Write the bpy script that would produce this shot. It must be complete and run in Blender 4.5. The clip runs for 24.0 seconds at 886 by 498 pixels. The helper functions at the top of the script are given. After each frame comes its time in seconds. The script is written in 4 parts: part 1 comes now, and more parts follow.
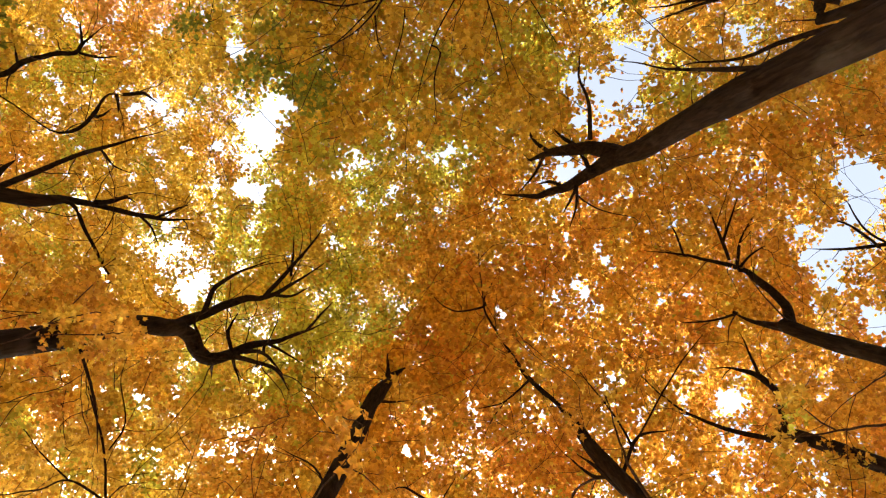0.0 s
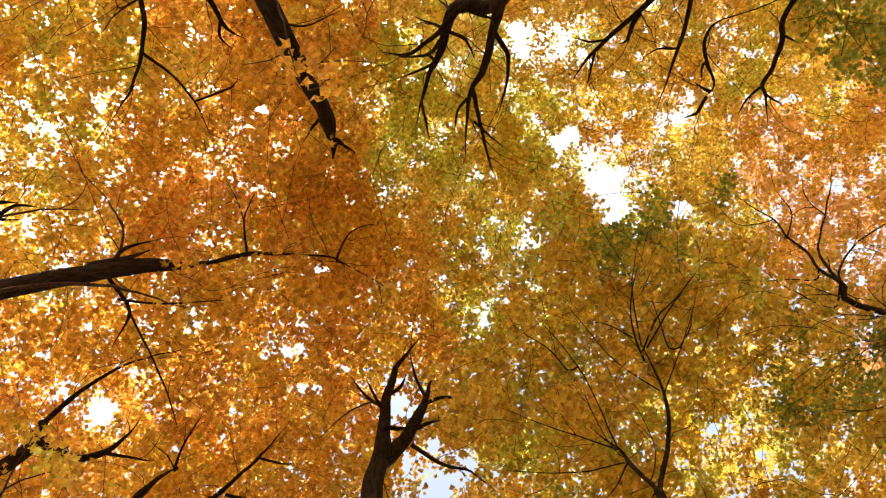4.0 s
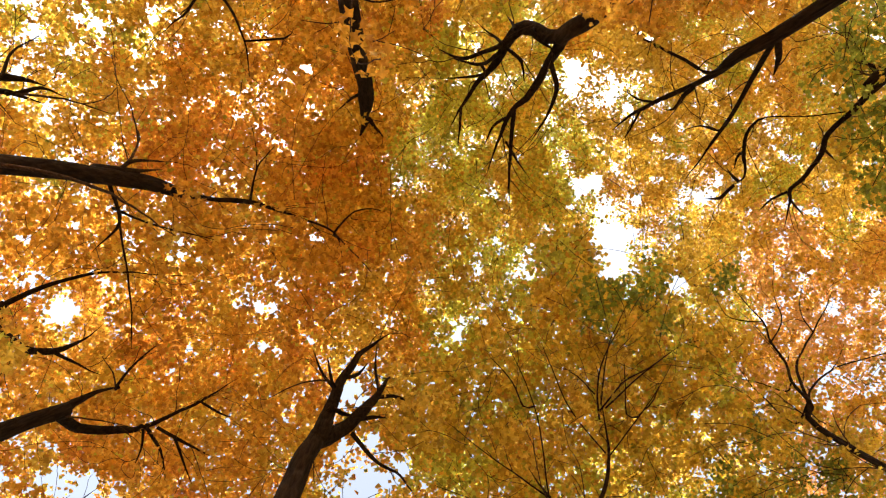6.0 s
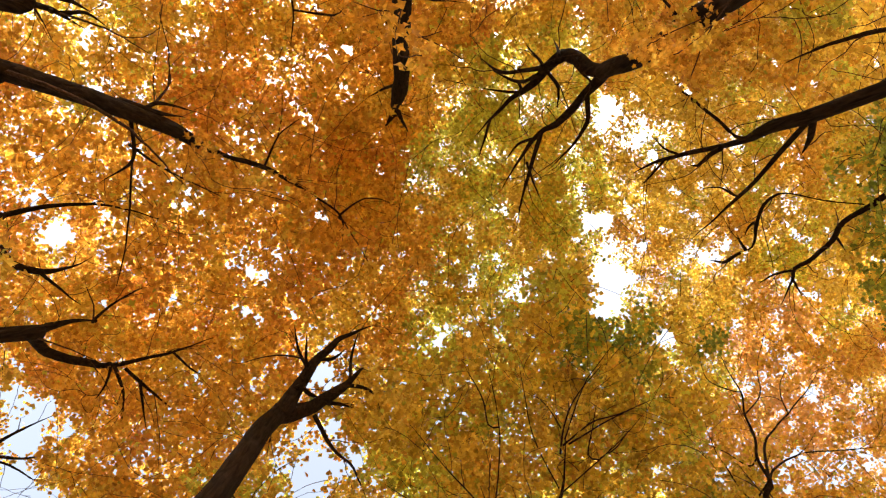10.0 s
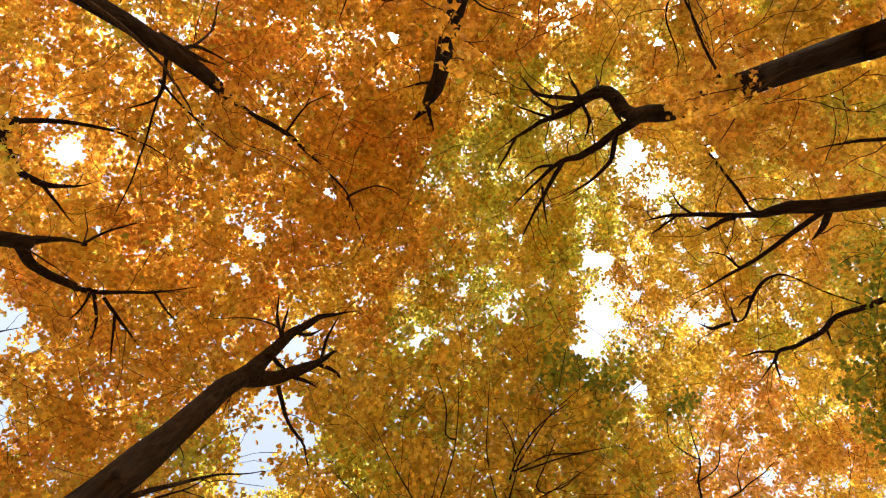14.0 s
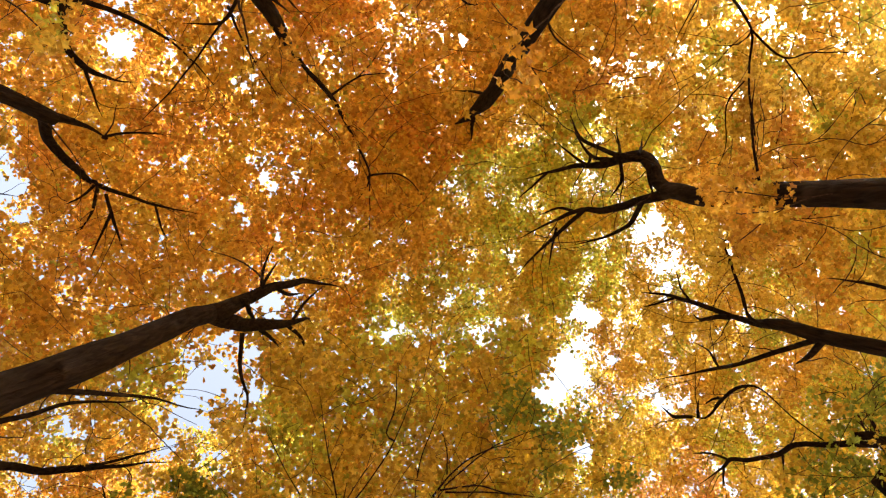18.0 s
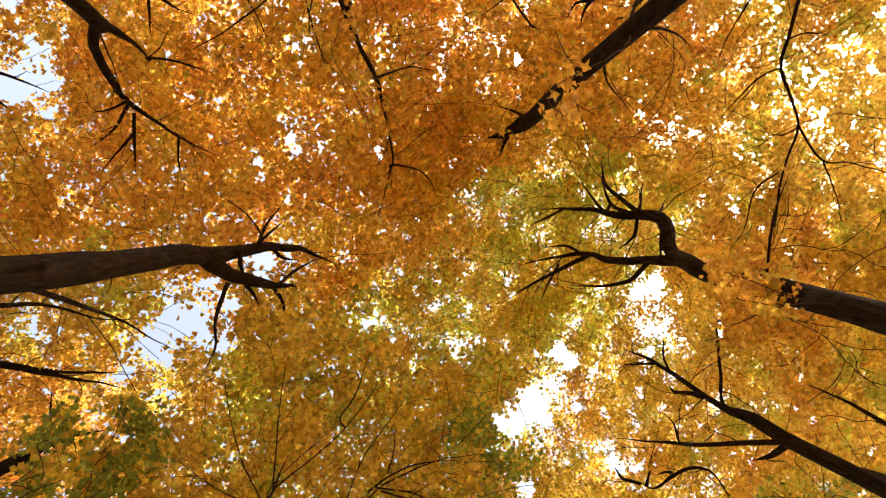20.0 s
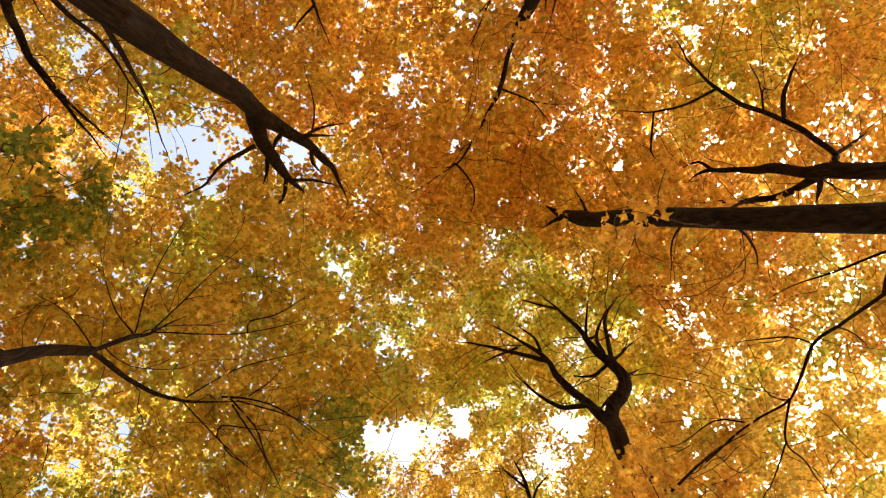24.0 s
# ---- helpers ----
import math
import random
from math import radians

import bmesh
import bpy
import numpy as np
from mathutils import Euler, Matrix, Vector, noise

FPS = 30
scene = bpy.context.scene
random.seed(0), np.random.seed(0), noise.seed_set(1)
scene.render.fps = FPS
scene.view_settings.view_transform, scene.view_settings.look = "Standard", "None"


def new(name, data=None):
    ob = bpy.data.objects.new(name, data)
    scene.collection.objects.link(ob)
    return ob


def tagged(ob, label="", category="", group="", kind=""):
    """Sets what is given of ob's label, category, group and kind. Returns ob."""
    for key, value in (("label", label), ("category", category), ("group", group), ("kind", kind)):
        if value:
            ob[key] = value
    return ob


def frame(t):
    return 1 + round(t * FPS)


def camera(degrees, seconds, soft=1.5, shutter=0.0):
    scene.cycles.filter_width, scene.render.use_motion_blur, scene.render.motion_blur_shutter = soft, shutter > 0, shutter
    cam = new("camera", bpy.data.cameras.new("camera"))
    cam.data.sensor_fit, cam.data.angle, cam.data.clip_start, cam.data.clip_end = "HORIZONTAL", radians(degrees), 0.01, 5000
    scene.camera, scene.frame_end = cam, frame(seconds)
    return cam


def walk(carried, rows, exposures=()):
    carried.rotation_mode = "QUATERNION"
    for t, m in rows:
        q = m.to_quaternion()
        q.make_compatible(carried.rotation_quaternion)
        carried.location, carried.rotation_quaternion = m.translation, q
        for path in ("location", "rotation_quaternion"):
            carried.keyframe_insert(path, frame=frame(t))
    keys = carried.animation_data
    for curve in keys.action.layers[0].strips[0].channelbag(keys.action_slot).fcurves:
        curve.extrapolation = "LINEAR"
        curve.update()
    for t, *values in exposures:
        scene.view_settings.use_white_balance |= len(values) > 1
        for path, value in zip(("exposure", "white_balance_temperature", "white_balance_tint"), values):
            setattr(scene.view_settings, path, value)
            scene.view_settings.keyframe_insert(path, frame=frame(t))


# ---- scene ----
cam = camera(83.45, 24.0, soft=1.2)


def upward(turn, east, south):
    """The camera's pose on its stand: it looks up along (east, south, 1), its picture turned by so many degrees."""
    ahead = Vector((east, south, 1)).normalized()
    lean = Vector((0, 0, 1)).rotation_difference(ahead).to_matrix()
    spin = Matrix.Rotation(radians(-turn), 3, "Z")
    right, down = lean @ spin @ Vector((1, 0, 0)), lean @ spin @ Vector((0, 1, 0))
    m = Matrix((right, -down, -ahead)).transposed().to_4x4()
    m.translation = EYE
    return m


EYE = Vector((0, 0, 1.6))
walk(cam, [(t, upward(turn, east, south)) for t, turn, east, south in (
    (0, -129.20, 0.0012, 0.0091), (0.5, -123.63, 0.0037, 0.0107), (1, -116.37, 0.0073, 0.0118), (1.5, -106.84, 0.0124, 0.0172),
    (2, -94.26, 0.0204, 0.0200), (2.5, -77.30, 0.0331, 0.0218), (3, -53.30, 0.0470, 0.0175), (3.5, -26.29, 0.0612, 0.0055),
    (4, -3.60, 0.0724, -0.0074), (4.5, 7.21, 0.0772, -0.0144), (5, 9.57, 0.0777, -0.0161), (5.5, 11.57, 0.0779, -0.0178),
    (6, 13.31, 0.0777, -0.0192), (6.5, 14.91, 0.0773, -0.0206), (7, 16.42, 0.0768, -0.0218), (7.5, 17.90, 0.0762, -0.0230),
    (8, 19.37, 0.0757, -0.0241), (8.5, 20.86, 0.0751, -0.0252), (9, 22.38, 0.0746, -0.0262), (9.5, 23.92, 0.0742, -0.0272),
    (10, 25.48, 0.0739, -0.0281), (10.5, 27.06, 0.0736, -0.0291), (11, 28.65, 0.0734, -0.0300), (11.5, 30.25, 0.0732, -0.0310),
    (12, 31.86, 0.0730, -0.0319), (12.5, 33.48, 0.0729, -0.0329), (13, 35.12, 0.0727, -0.0339), (13.5, 36.79, 0.0724, -0.0349),
    (14, 38.50, 0.0721, -0.0359), (14.5, 40.28, 0.0716, -0.0369), (15, 42.15, 0.0709, -0.0379), (15.5, 44.14, 0.0700, -0.0389),
    (16, 46.27, 0.0689, -0.0399), (16.5, 48.60, 0.0676, -0.0408), (17, 51.13, 0.0660, -0.0417), (17.5, 53.92, 0.0641, -0.0426),
    (18, 56.98, 0.0619, -0.0434), (18.5, 60.34, 0.0594, -0.0442), (19, 64.01, 0.0567, -0.0448), (19.5, 68.01, 0.0537, -0.0454),
    (20, 72.33, 0.0505, -0.0458), (20.5, 76.75, 0.0472, -0.0462), (21, 81.87, 0.0437, -0.0463), (21.5, 87.00, 0.0403, -0.0463),
    (22, 92.29, 0.0369, -0.0462), (22.5, 97.65, 0.0336, -0.0458), (23, 102.96, 0.0307, -0.0451), (23.5, 108.07, 0.0283, -0.0443),
    (24, 113.15, 0.0264, -0.0431),
)], ((0, 2.32, 6420, 8), (24, 2.32, 6420, 8)))

# ---- daylight ----
SUN = Vector((-0.28, -1.2, 1.0)).normalized()
world = bpy.data.worlds.new("sky")
scene.world = world
world.use_nodes = True
sky = world.node_tree.nodes.new("ShaderNodeTexSky")
sky.sky_type, sky.sun_disc = "NISHITA", False
sky.sun_elevation = math.asin(SUN.z)
sky.sun_rotation = math.atan2(SUN.x, SUN.y)
sky.air_density, sky.dust_density, sky.ozone_density = 0.75, 7.0, 0.4
back = world.node_tree.nodes["Background"]
back.inputs["Strength"].default_value = 0.125
haze = world.node_tree.nodes.new("ShaderNodeHueSaturation")
haze.inputs["Saturation"].default_value, haze.inputs["Value"].default_value = 0.55, 1.1
world.node_tree.links.new(sky.outputs[0], haze.inputs["Color"])
world.node_tree.links.new(haze.outputs[0], back.inputs["Color"])
sun = new("sun", bpy.data.lights.new("sun", "SUN"))
sun.data.energy, sun.data.angle, sun.data.color = 2.2, radians(0.55), (1.0, 0.93, 0.82)
sun.rotation_mode = "QUATERNION"
sun.rotation_quaternion = SUN.to_track_quat("Z", "Y")
sun.location = SUN * 60

# ---- materials ----
def material(name, colour, roughness=0.8):
    m = bpy.data.materials.new(name)
    m.use_nodes = True
    p = m.node_tree.nodes["Principled BSDF"]
    p.inputs["Base Color"].default_value = (*colour, 1)
    p.inputs["Roughness"].default_value = roughness
    return m, m.node_tree.nodes, m.node_tree.links, p


def ramp(nodes, stops):
    r = nodes.new("ShaderNodeValToRGB")
    r.color_ramp.elements[0].position, r.color_ramp.elements[1].position = stops[0][0], stops[-1][0]
    r.color_ramp.elements[0].color, r.color_ramp.elements[1].color = (*stops[0][1], 1), (*stops[-1][1], 1)
    for at, colour in stops[1:-1]:
        r.color_ramp.elements.new(at).color = (*colour, 1)
    return r


def leaf_material(name, dark, mid, bright):
    """A thin leaf that lets light through, each leaf with its own tone, and with faint blotches."""
    m, nodes, links, p = material(name, mid, 0.55)
    geo = nodes.new("ShaderNodeNewGeometry")
    # Tone differs by leaf; its dark end also stands in for leaf-on-leaf shade
    tone = ramp(nodes, [(0.0, dark), (0.25, dark), (0.5, mid), (0.8, bright), (1.0, bright)])
    one = nodes.new("ShaderNodeObjectInfo")
    total, rest = nodes.new("ShaderNodeMath"), nodes.new("ShaderNodeMath")
    rest.operation = "FRACT"
    links.new(geo.outputs["Random Per Island"], total.inputs[0])
    links.new(one.outputs["Random"], total.inputs[1])
    links.new(total.outputs[0], rest.inputs[0])
    links.new(rest.outputs[0], tone.inputs[0])
    blotch = nodes.new("ShaderNodeTexNoise")
    blotch.inputs["Scale"].default_value, blotch.inputs["Detail"].default_value = 35.0, 3.0
    place = nodes.new("ShaderNodeTexCoord")
    links.new(place.outputs["Object"], blotch.inputs["Vector"])
    spread = nodes.new("ShaderNodeMapRange")
    spread.inputs["From Min"].default_value, spread.inputs["From Max"].default_value = 0.3, 0.7
    spread.inputs["To Min"].default_value, spread.inputs["To Max"].default_value = 0.88, 1.04
    links.new(blotch.outputs["Fac"], spread.inputs["Value"])
    mix = nodes.new("ShaderNodeVectorMath")
    mix.operation = "SCALE"
    links.new(tone.outputs[0], mix.inputs[0])
    # Shade between clumps of leaves, put into the leaf colour as broad noise
    bough = nodes.new("ShaderNodeTexNoise")
    bough.inputs["Scale"].default_value, bough.inputs["Detail"].default_value = 1.6, 5.0
    links.new(place.outputs["Object"], bough.inputs["Vector"])
    clump_shade = nodes.new("ShaderNodeMapRange")
    clump_shade.inputs["From Min"].default_value, clump_shade.inputs["From Max"].default_value = 0.38, 0.62
    clump_shade.inputs["To Min"].default_value, clump_shade.inputs["To Max"].default_value = 0.72, 1.02
    links.new(bough.outputs["Fac"], clump_shade.inputs["Value"])
    both_scales = nodes.new("ShaderNodeMath")
    both_scales.operation = "MULTIPLY"
    links.new(spread.outputs[0], both_scales.inputs[0])
    links.new(clump_shade.outputs[0], both_scales.inputs[1])
    links.new(both_scales.outputs[0], mix.inputs["Scale"])
    links.new(mix.outputs[0], p.inputs["Base Color"])
    p.inputs["Specular IOR Level"].default_value = 0.25
    through_leaf = nodes.new("ShaderNodeBsdfTranslucent")
    links.new(mix.outputs[0], through_leaf.inputs["Color"])
    both = nodes.new("ShaderNodeMixShader")
    both.inputs[0].default_value = LET_THROUGH
    links.new(p.outputs[0], both.inputs[1])
    links.new(through_leaf.outputs[0], both.inputs[2])
    links.new(both.outputs[0], nodes["Material Output"].inputs["Surface"])
    return m


LET_THROUGH = 0.52
ORANGE, GOLD, LIME, OLIVE, GREEN, SALMON, RUSSET = range(7)
LEAF = [
    leaf_material("orange_leaf", (0.58, 0.30, 0.038), (0.84, 0.475, 0.060), (0.90, 0.57, 0.078)),
    leaf_material("golden_leaf", (0.60, 0.385, 0.048), (0.86, 0.61, 0.078), (0.91, 0.69, 0.100)),
    leaf_material("lime_leaf", (0.44, 0.43, 0.050), (0.66, 0.66, 0.074), (0.73, 0.75, 0.094)),
    leaf_material("olive_leaf", (0.54, 0.37, 0.042), (0.79, 0.565, 0.060), (0.86, 0.66, 0.076)),
    leaf_material("green_leaf", (0.22, 0.26, 0.038), (0.31, 0.37, 0.050), (0.38, 0.47, 0.062)),
    leaf_material("salmon_leaf", (0.80, 0.42, 0.115), (0.90, 0.49, 0.132), (0.92, 0.57, 0.165)),
    leaf_material("russet_leaf", (0.57, 0.25, 0.040), (0.82, 0.40, 0.058), (0.88, 0.48, 0.074)),
]


def bark_material(name, dark, light, scale):
    m, nodes, links, p = material(name, light, 0.9)
    place = nodes.new("ShaderNodeTexCoord")
    stretch = nodes.new("ShaderNodeMapping")
    stretch.inputs["Scale"].default_value = (scale, scale, scale * 0.16)
    links.new(place.outputs["Object"], stretch.inputs["Vector"])
    furrow = nodes.new("ShaderNodeTexNoise")
    furrow.inputs["Scale"].default_value, furrow.inputs["Detail"].default_value = 1.0, 8.0
    furrow.inputs["Distortion"].default_value = 0.6
    links.new(stretch.outputs[0], furrow.inputs["Vector"])
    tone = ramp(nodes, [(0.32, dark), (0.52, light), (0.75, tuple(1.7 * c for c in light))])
    links.new(furrow.outputs["Fac"], tone.inputs[0])
    lichen = nodes.new("ShaderNodeTexNoise")
    lichen.inputs["Scale"].default_value, lichen.inputs["Detail"].default_value = 1.7, 5.0
    links.new(place.outputs["Object"], lichen.inputs["Vector"])
    where = nodes.new("ShaderNodeMapRange")
    where.inputs["From Min"].default_value, where.inputs["From Max"].default_value = 0.6, 0.72
    where.inputs["To Max"].default_value = 0.5
    links.new(lichen.outputs["Fac"], where.inputs["Value"])
    blend = nodes.new("ShaderNodeMix")
    blend.data_type = "RGBA"
    links.new(where.outputs[0], blend.inputs["Factor"])
    links.new(tone.outputs[0], blend.inputs[6])
    blend.inputs[7].default_value = (0.06, 0.05, 0.04, 1)
    links.new(blend.outputs[2], p.inputs["Base Color"])
    bump = nodes.new("ShaderNodeBump")
    bump.inputs["Strength"].default_value, bump.inputs["Distance"].default_value = 0.9, 0.03
    links.new(furrow.outputs["Fac"], bump.inputs["Height"])
    links.new(bump.outputs[0], p.inputs["Normal"])
    p.inputs["Specular IOR Level"].default_value = 0.06
    return m


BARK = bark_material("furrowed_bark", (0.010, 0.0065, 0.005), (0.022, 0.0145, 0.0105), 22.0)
TWIG = bark_material("twig_bark", (0.024, 0.014, 0.010), (0.055, 0.034, 0.024), 30.0)

litter, nodes, links, p = material("leaf_litter", (0.3, 0.16, 0.05), 0.9)
place = nodes.new("ShaderNodeTexCoord")
flakes = nodes.new("ShaderNodeTexVoronoi")
flakes.inputs["Scale"].default_value = 9.0
links.new(place.outputs["Object"], flakes.inputs["Vector"])
tone = ramp(nodes, [(0.0, (0.13, 0.065, 0.026)), (0.5, (0.30, 0.155, 0.042)), (1.0, (0.44, 0.26, 0.065))])
links.new(flakes.outputs["Color"], tone.inputs[0])
links.new(tone.outputs[0], p.inputs["Base Color"])
bump = nodes.new("ShaderNodeBump")
bump.inputs["Strength"].default_value = 0.6
links.new(flakes.outputs["Distance"], bump.inputs["Height"])
links.new(bump.outputs[0], p.inputs["Normal"])


# ---- ground ----
def forest_floor():
    """One sheet, uneven near the trees and flat towards the horizon."""
    bm = bmesh.new()
    rings = [0, 1, 2, 3.5, 5, 7, 9, 12, 16, 22, 32, 50, 90, 200, 600, 2500]
    rows = []
    for r in rings[1:]:
        row = []
        for k in range(48):
            a = 2 * math.pi * k / 48
            x, y = r * math.cos(a), r * math.sin(a)
            lift = 0.10 * noise.noise((x * 0.35, y * 0.35, 3)) if r < 60 else 0
            row.append(bm.verts.new((x, y, lift)))
        rows.append(row)
    hub = bm.verts.new((0, 0, 0))
    for k in range(48):
        bm.faces.new((hub, rows[0][k], rows[0][(k + 1) % 48]))
        for a, b in zip(rows, rows[1:]):
            bm.faces.new((a[k], b[k], b[(k + 1) % 48], a[(k + 1) % 48]))
    me = bpy.data.meshes.new("ground")
    bm.to_mesh(me)
    bm.free()
    me.materials.append(litter)
    for f in me.polygons:
        f.use_smooth = True
    tagged(new("ground", me), "forest floor covered with fallen brown and orange leaves", "ground", kind="structure")


forest_floor()


# ---- trees ----
def curve(points, step):
    """A smooth line through (x, y, z, radius) points, resampled about every step metres."""
    p = np.array(points, float)
    p = np.vstack([2 * p[0] - p[1], p, 2 * p[-1] - p[-2]])
    out = []
    for a, b, c, d in zip(p, p[1:], p[2:], p[3:]):
        n = max(2, int(np.linalg.norm((c - b)[:3]) / step))
        for t in np.arange(n) / n:
            out.append(0.5 * (2 * b + (c - a) * t + (2 * a - 5 * b + 4 * c - d) * t**2 + (3 * b - a - 3 * c + d) * t**3))
    out.append(p[-2])
    out = np.array(out)
    out[:, 3] = np.maximum(out[:, 3], 0.004)
    return out


def tubes(name, lines, sides, material, rough=0.0):
    """One mesh of round tapering tubes along lines of (x, y, z, radius) rows."""
    verts, quads, start = [], [], 0
    for line in lines:
        c, r, n = line[:, :3], line[:, 3], len(line)
        way = np.gradient(c, axis=0)
        way /= np.linalg.norm(way, axis=1, keepdims=True) + 1e-9
        ref = np.array([1.0, 0.1, 0]) if abs(way[:, 0]).mean() < 0.8 else np.array([0, 1.0, 0.1])
        e = np.cross(way, ref)
        e /= np.linalg.norm(e, axis=1, keepdims=True) + 1e-9
        g = np.cross(way, e)
        a = np.arange(sides) * 2 * np.pi / sides
        ring = c[:, None] + r[:, None, None] * (np.cos(a)[None, :, None] * e[:, None] + np.sin(a)[None, :, None] * g[:, None])
        if rough:
            for i in range(n):
                for k in range(sides):
                    q = ring[i, k]
                    bulge = noise.noise((q[0] * 9, q[1] * 9, q[2] * 1.6)) * 0.6 + noise.noise((q[0] * 2.2, q[1] * 2.2, q[2] * 1.1))
                    ring[i, k] = c[i] + (q - c[i]) * (1 + rough * bulge)
        verts.append(ring.reshape(-1, 3))
        i, k = np.meshgrid(np.arange(n - 1), np.arange(sides), indexing="ij")
        k2 = (k + 1) % sides
        quads.append((start + np.stack([i * sides + k, i * sides + k2, (i + 1) * sides + k2, (i + 1) * sides + k], -1)).reshape(-1, 4))
        start += n * sides
    verts, quads = np.vstack(verts), np.vstack(quads)
    return grid_mesh(name, verts, quads, [material])


def grid_mesh(name, verts, faces, materials, slots=None, smooth=True):
    """A mesh from arrays: rows of vertices, and faces that all have the same number of corners."""
    me = bpy.data.meshes.new(name)
    n, corners = faces.shape
    me.vertices.add(len(verts))
    me.vertices.foreach_set("co", np.asarray(verts, np.float32).ravel())
    me.loops.add(n * corners)
    me.loops.foreach_set("vertex_index", faces.astype(np.int32).ravel())
    me.polygons.add(n)
    me.polygons.foreach_set("loop_start", np.arange(0, n * corners, corners, dtype=np.int32))
    me.polygons.foreach_set("loop_total", np.full(n, corners, np.int32))
    if slots is not None:
        me.polygons.foreach_set("material_index", slots.astype(np.int32))
    me.polygons.foreach_set("use_smooth", np.full(n, smooth))
    for m in materials:
        me.materials.append(m)
    me.update(calc_edges=True)
    return me


def part(name, me, parent, label="", kind=""):
    ob = new(name, me)
    ob.parent = parent
    ob.matrix_parent_inverse = parent.matrix_world.inverted()
    return tagged(ob, label, kind=kind)


TREES, SHOOT = [], np.random.default_rng(3)


class Tree:
    def __init__(self, name, label, trunk):
        self.base = new(name)
        self.base.location = (trunk[0][0], trunk[0][1], 0)
        self.base.matrix_world = Matrix.Translation(self.base.location)
        tagged(self.base, label, "tree", "maples round the clearing")
        self.nodes = [np.zeros((0, 4))]
        line = curve(trunk, 0.22)
        foot = np.exp(-np.maximum(line[:, 2], 0) / 0.35)
        line[:, 3] *= 1 + 0.35 * foot
        end, rise = line[-1], line[-1, :3] - line[-2, :3]
        rise *= end[3] / np.linalg.norm(rise)
        line = np.vstack([line] + [np.append(end[:3] + rise * a, end[3] * b) for a, b in ((0.3, 0.92), (0.6, 0.65), (0.75, 0.1))])
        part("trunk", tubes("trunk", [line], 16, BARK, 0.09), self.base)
        self.nodes.append(line[line[:, 2] > 0.55 * line[-1, 2]])
        self.crown, self.shoots = [], []
        self.thick, self.roof, self.leaf = 1.0, 1.0, 1.0
        TREES.append(self)

    def limb(self, points):
        line = curve(points, 0.12)
        n = len(line)
        line[:, 3] *= 1 - 0.75 * np.linspace(0, 1, n) ** 4
        sway = np.array([noise.noise_vector((*(q[:3] * 2.6),)) for q in line]) * np.clip(line[:, 3:4] * 1.1, 0.03, 0.07)
        line[1:, :3] += sway[1:] * np.linspace(0.2, 1, n - 1)[:, None]
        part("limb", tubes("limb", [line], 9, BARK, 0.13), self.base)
        self.nodes.append(line)
        way = np.gradient(line[:, :3], axis=0)
        for i in range(int(0.3 * n), n - 1, max(1, int(0.42 / 0.12))):
            r = line[i, 3]
            if r > 0.09 or SHOOT.random() < 0.25:
                continue
            d = way[i] / (np.linalg.norm(way[i]) + 1e-9) + SHOOT.normal(0, 0.75, 3)
            d[2] *= 0.6
            d /= np.linalg.norm(d)
            steps = 9
            turn = np.cumsum(SHOOT.normal(0, 0.26, (steps, 3)), axis=0)
            walked = np.cumsum((d + turn) * SHOOT.uniform(0.35, 1.1) / steps, axis=0)
            spots = np.vstack([line[i, :3], line[i, :3] + walked])
            thick = np.linspace(min(0.4 * r, 0.011), 0.004, steps + 1)
            self.shoots.append(np.hstack([spots, thick[:, None]]))
            self.nodes.append(self.shoots[-1][2:])

    def lobes(self, colour, fullness, places):
        """Boughs of one hue, centred at the places, as full of leaves as said: 1 is usual."""
        self.crown += [(*place, colour, fullness) for place in places]


t1 = Tree("maple_tree", "large old maple with dark furrowed bark and forked orange crown",
    [(-1.08, 4.29, -0.15, 0.235), (-1.06, 4.26, 0.50, 0.205), (-0.82, 3.92, 6.25, 0.190), (-0.79, 3.85, 6.93, 0.188), (-0.76, 3.77, 7.60, 0.192), (-0.76, 3.76, 8.12, 0.176), (-0.77, 3.72, 8.90, 0.169), (-0.79, 3.68, 9.78, 0.172), (-0.72, 3.66, 10.80, 0.169)])
t1.limb([(-0.72, 3.66, 10.80, 0.149), (-0.74, 3.66, 10.45, 0.135), (-0.68, 3.57, 10.80, 0.178), (-0.69, 3.42, 11.32, 0.144), (-0.62, 2.98, 11.84, 0.105), (-0.44, 2.49, 12.36, 0.080), (-0.17, 2.23, 12.88, 0.058), (0.15, 2.01, 13.40, 0.034)])
t1.limb([(-0.74, 3.66, 10.45, 0.135), (-0.62, 3.66, 10.80, 0.178), (-0.33, 3.60, 11.16, 0.141), (-0.06, 3.32, 11.52, 0.124), (0.17, 3.08, 11.88, 0.094), (0.27, 2.82, 12.24, 0.061), (0.36, 2.79, 12.60, 0.038)])
t1.limb([(-0.04, 3.29, 11.55, 0.057), (-0.06, 3.52, 11.70, 0.052), (0.19, 3.55, 12.05, 0.042), (0.52, 3.63, 12.40, 0.025)])
t1.limb([(0.22, 3.10, 12.00, 0.047), (0.60, 3.10, 12.30, 0.037), (1.06, 3.30, 12.60, 0.019)])
t1.limb([(-0.69, 3.43, 11.27, 0.060), (-0.64, 3.24, 11.20, 0.055), (-0.39, 3.39, 11.40, 0.050), (-0.21, 3.46, 11.60, 0.046)])
t1.limb([(-0.15, 3.64, 11.20, 0.044), (0.42, 3.96, 10.93, 0.032), (0.92, 4.03, 10.67, 0.026), (1.29, 4.30, 10.40, 0.020)])
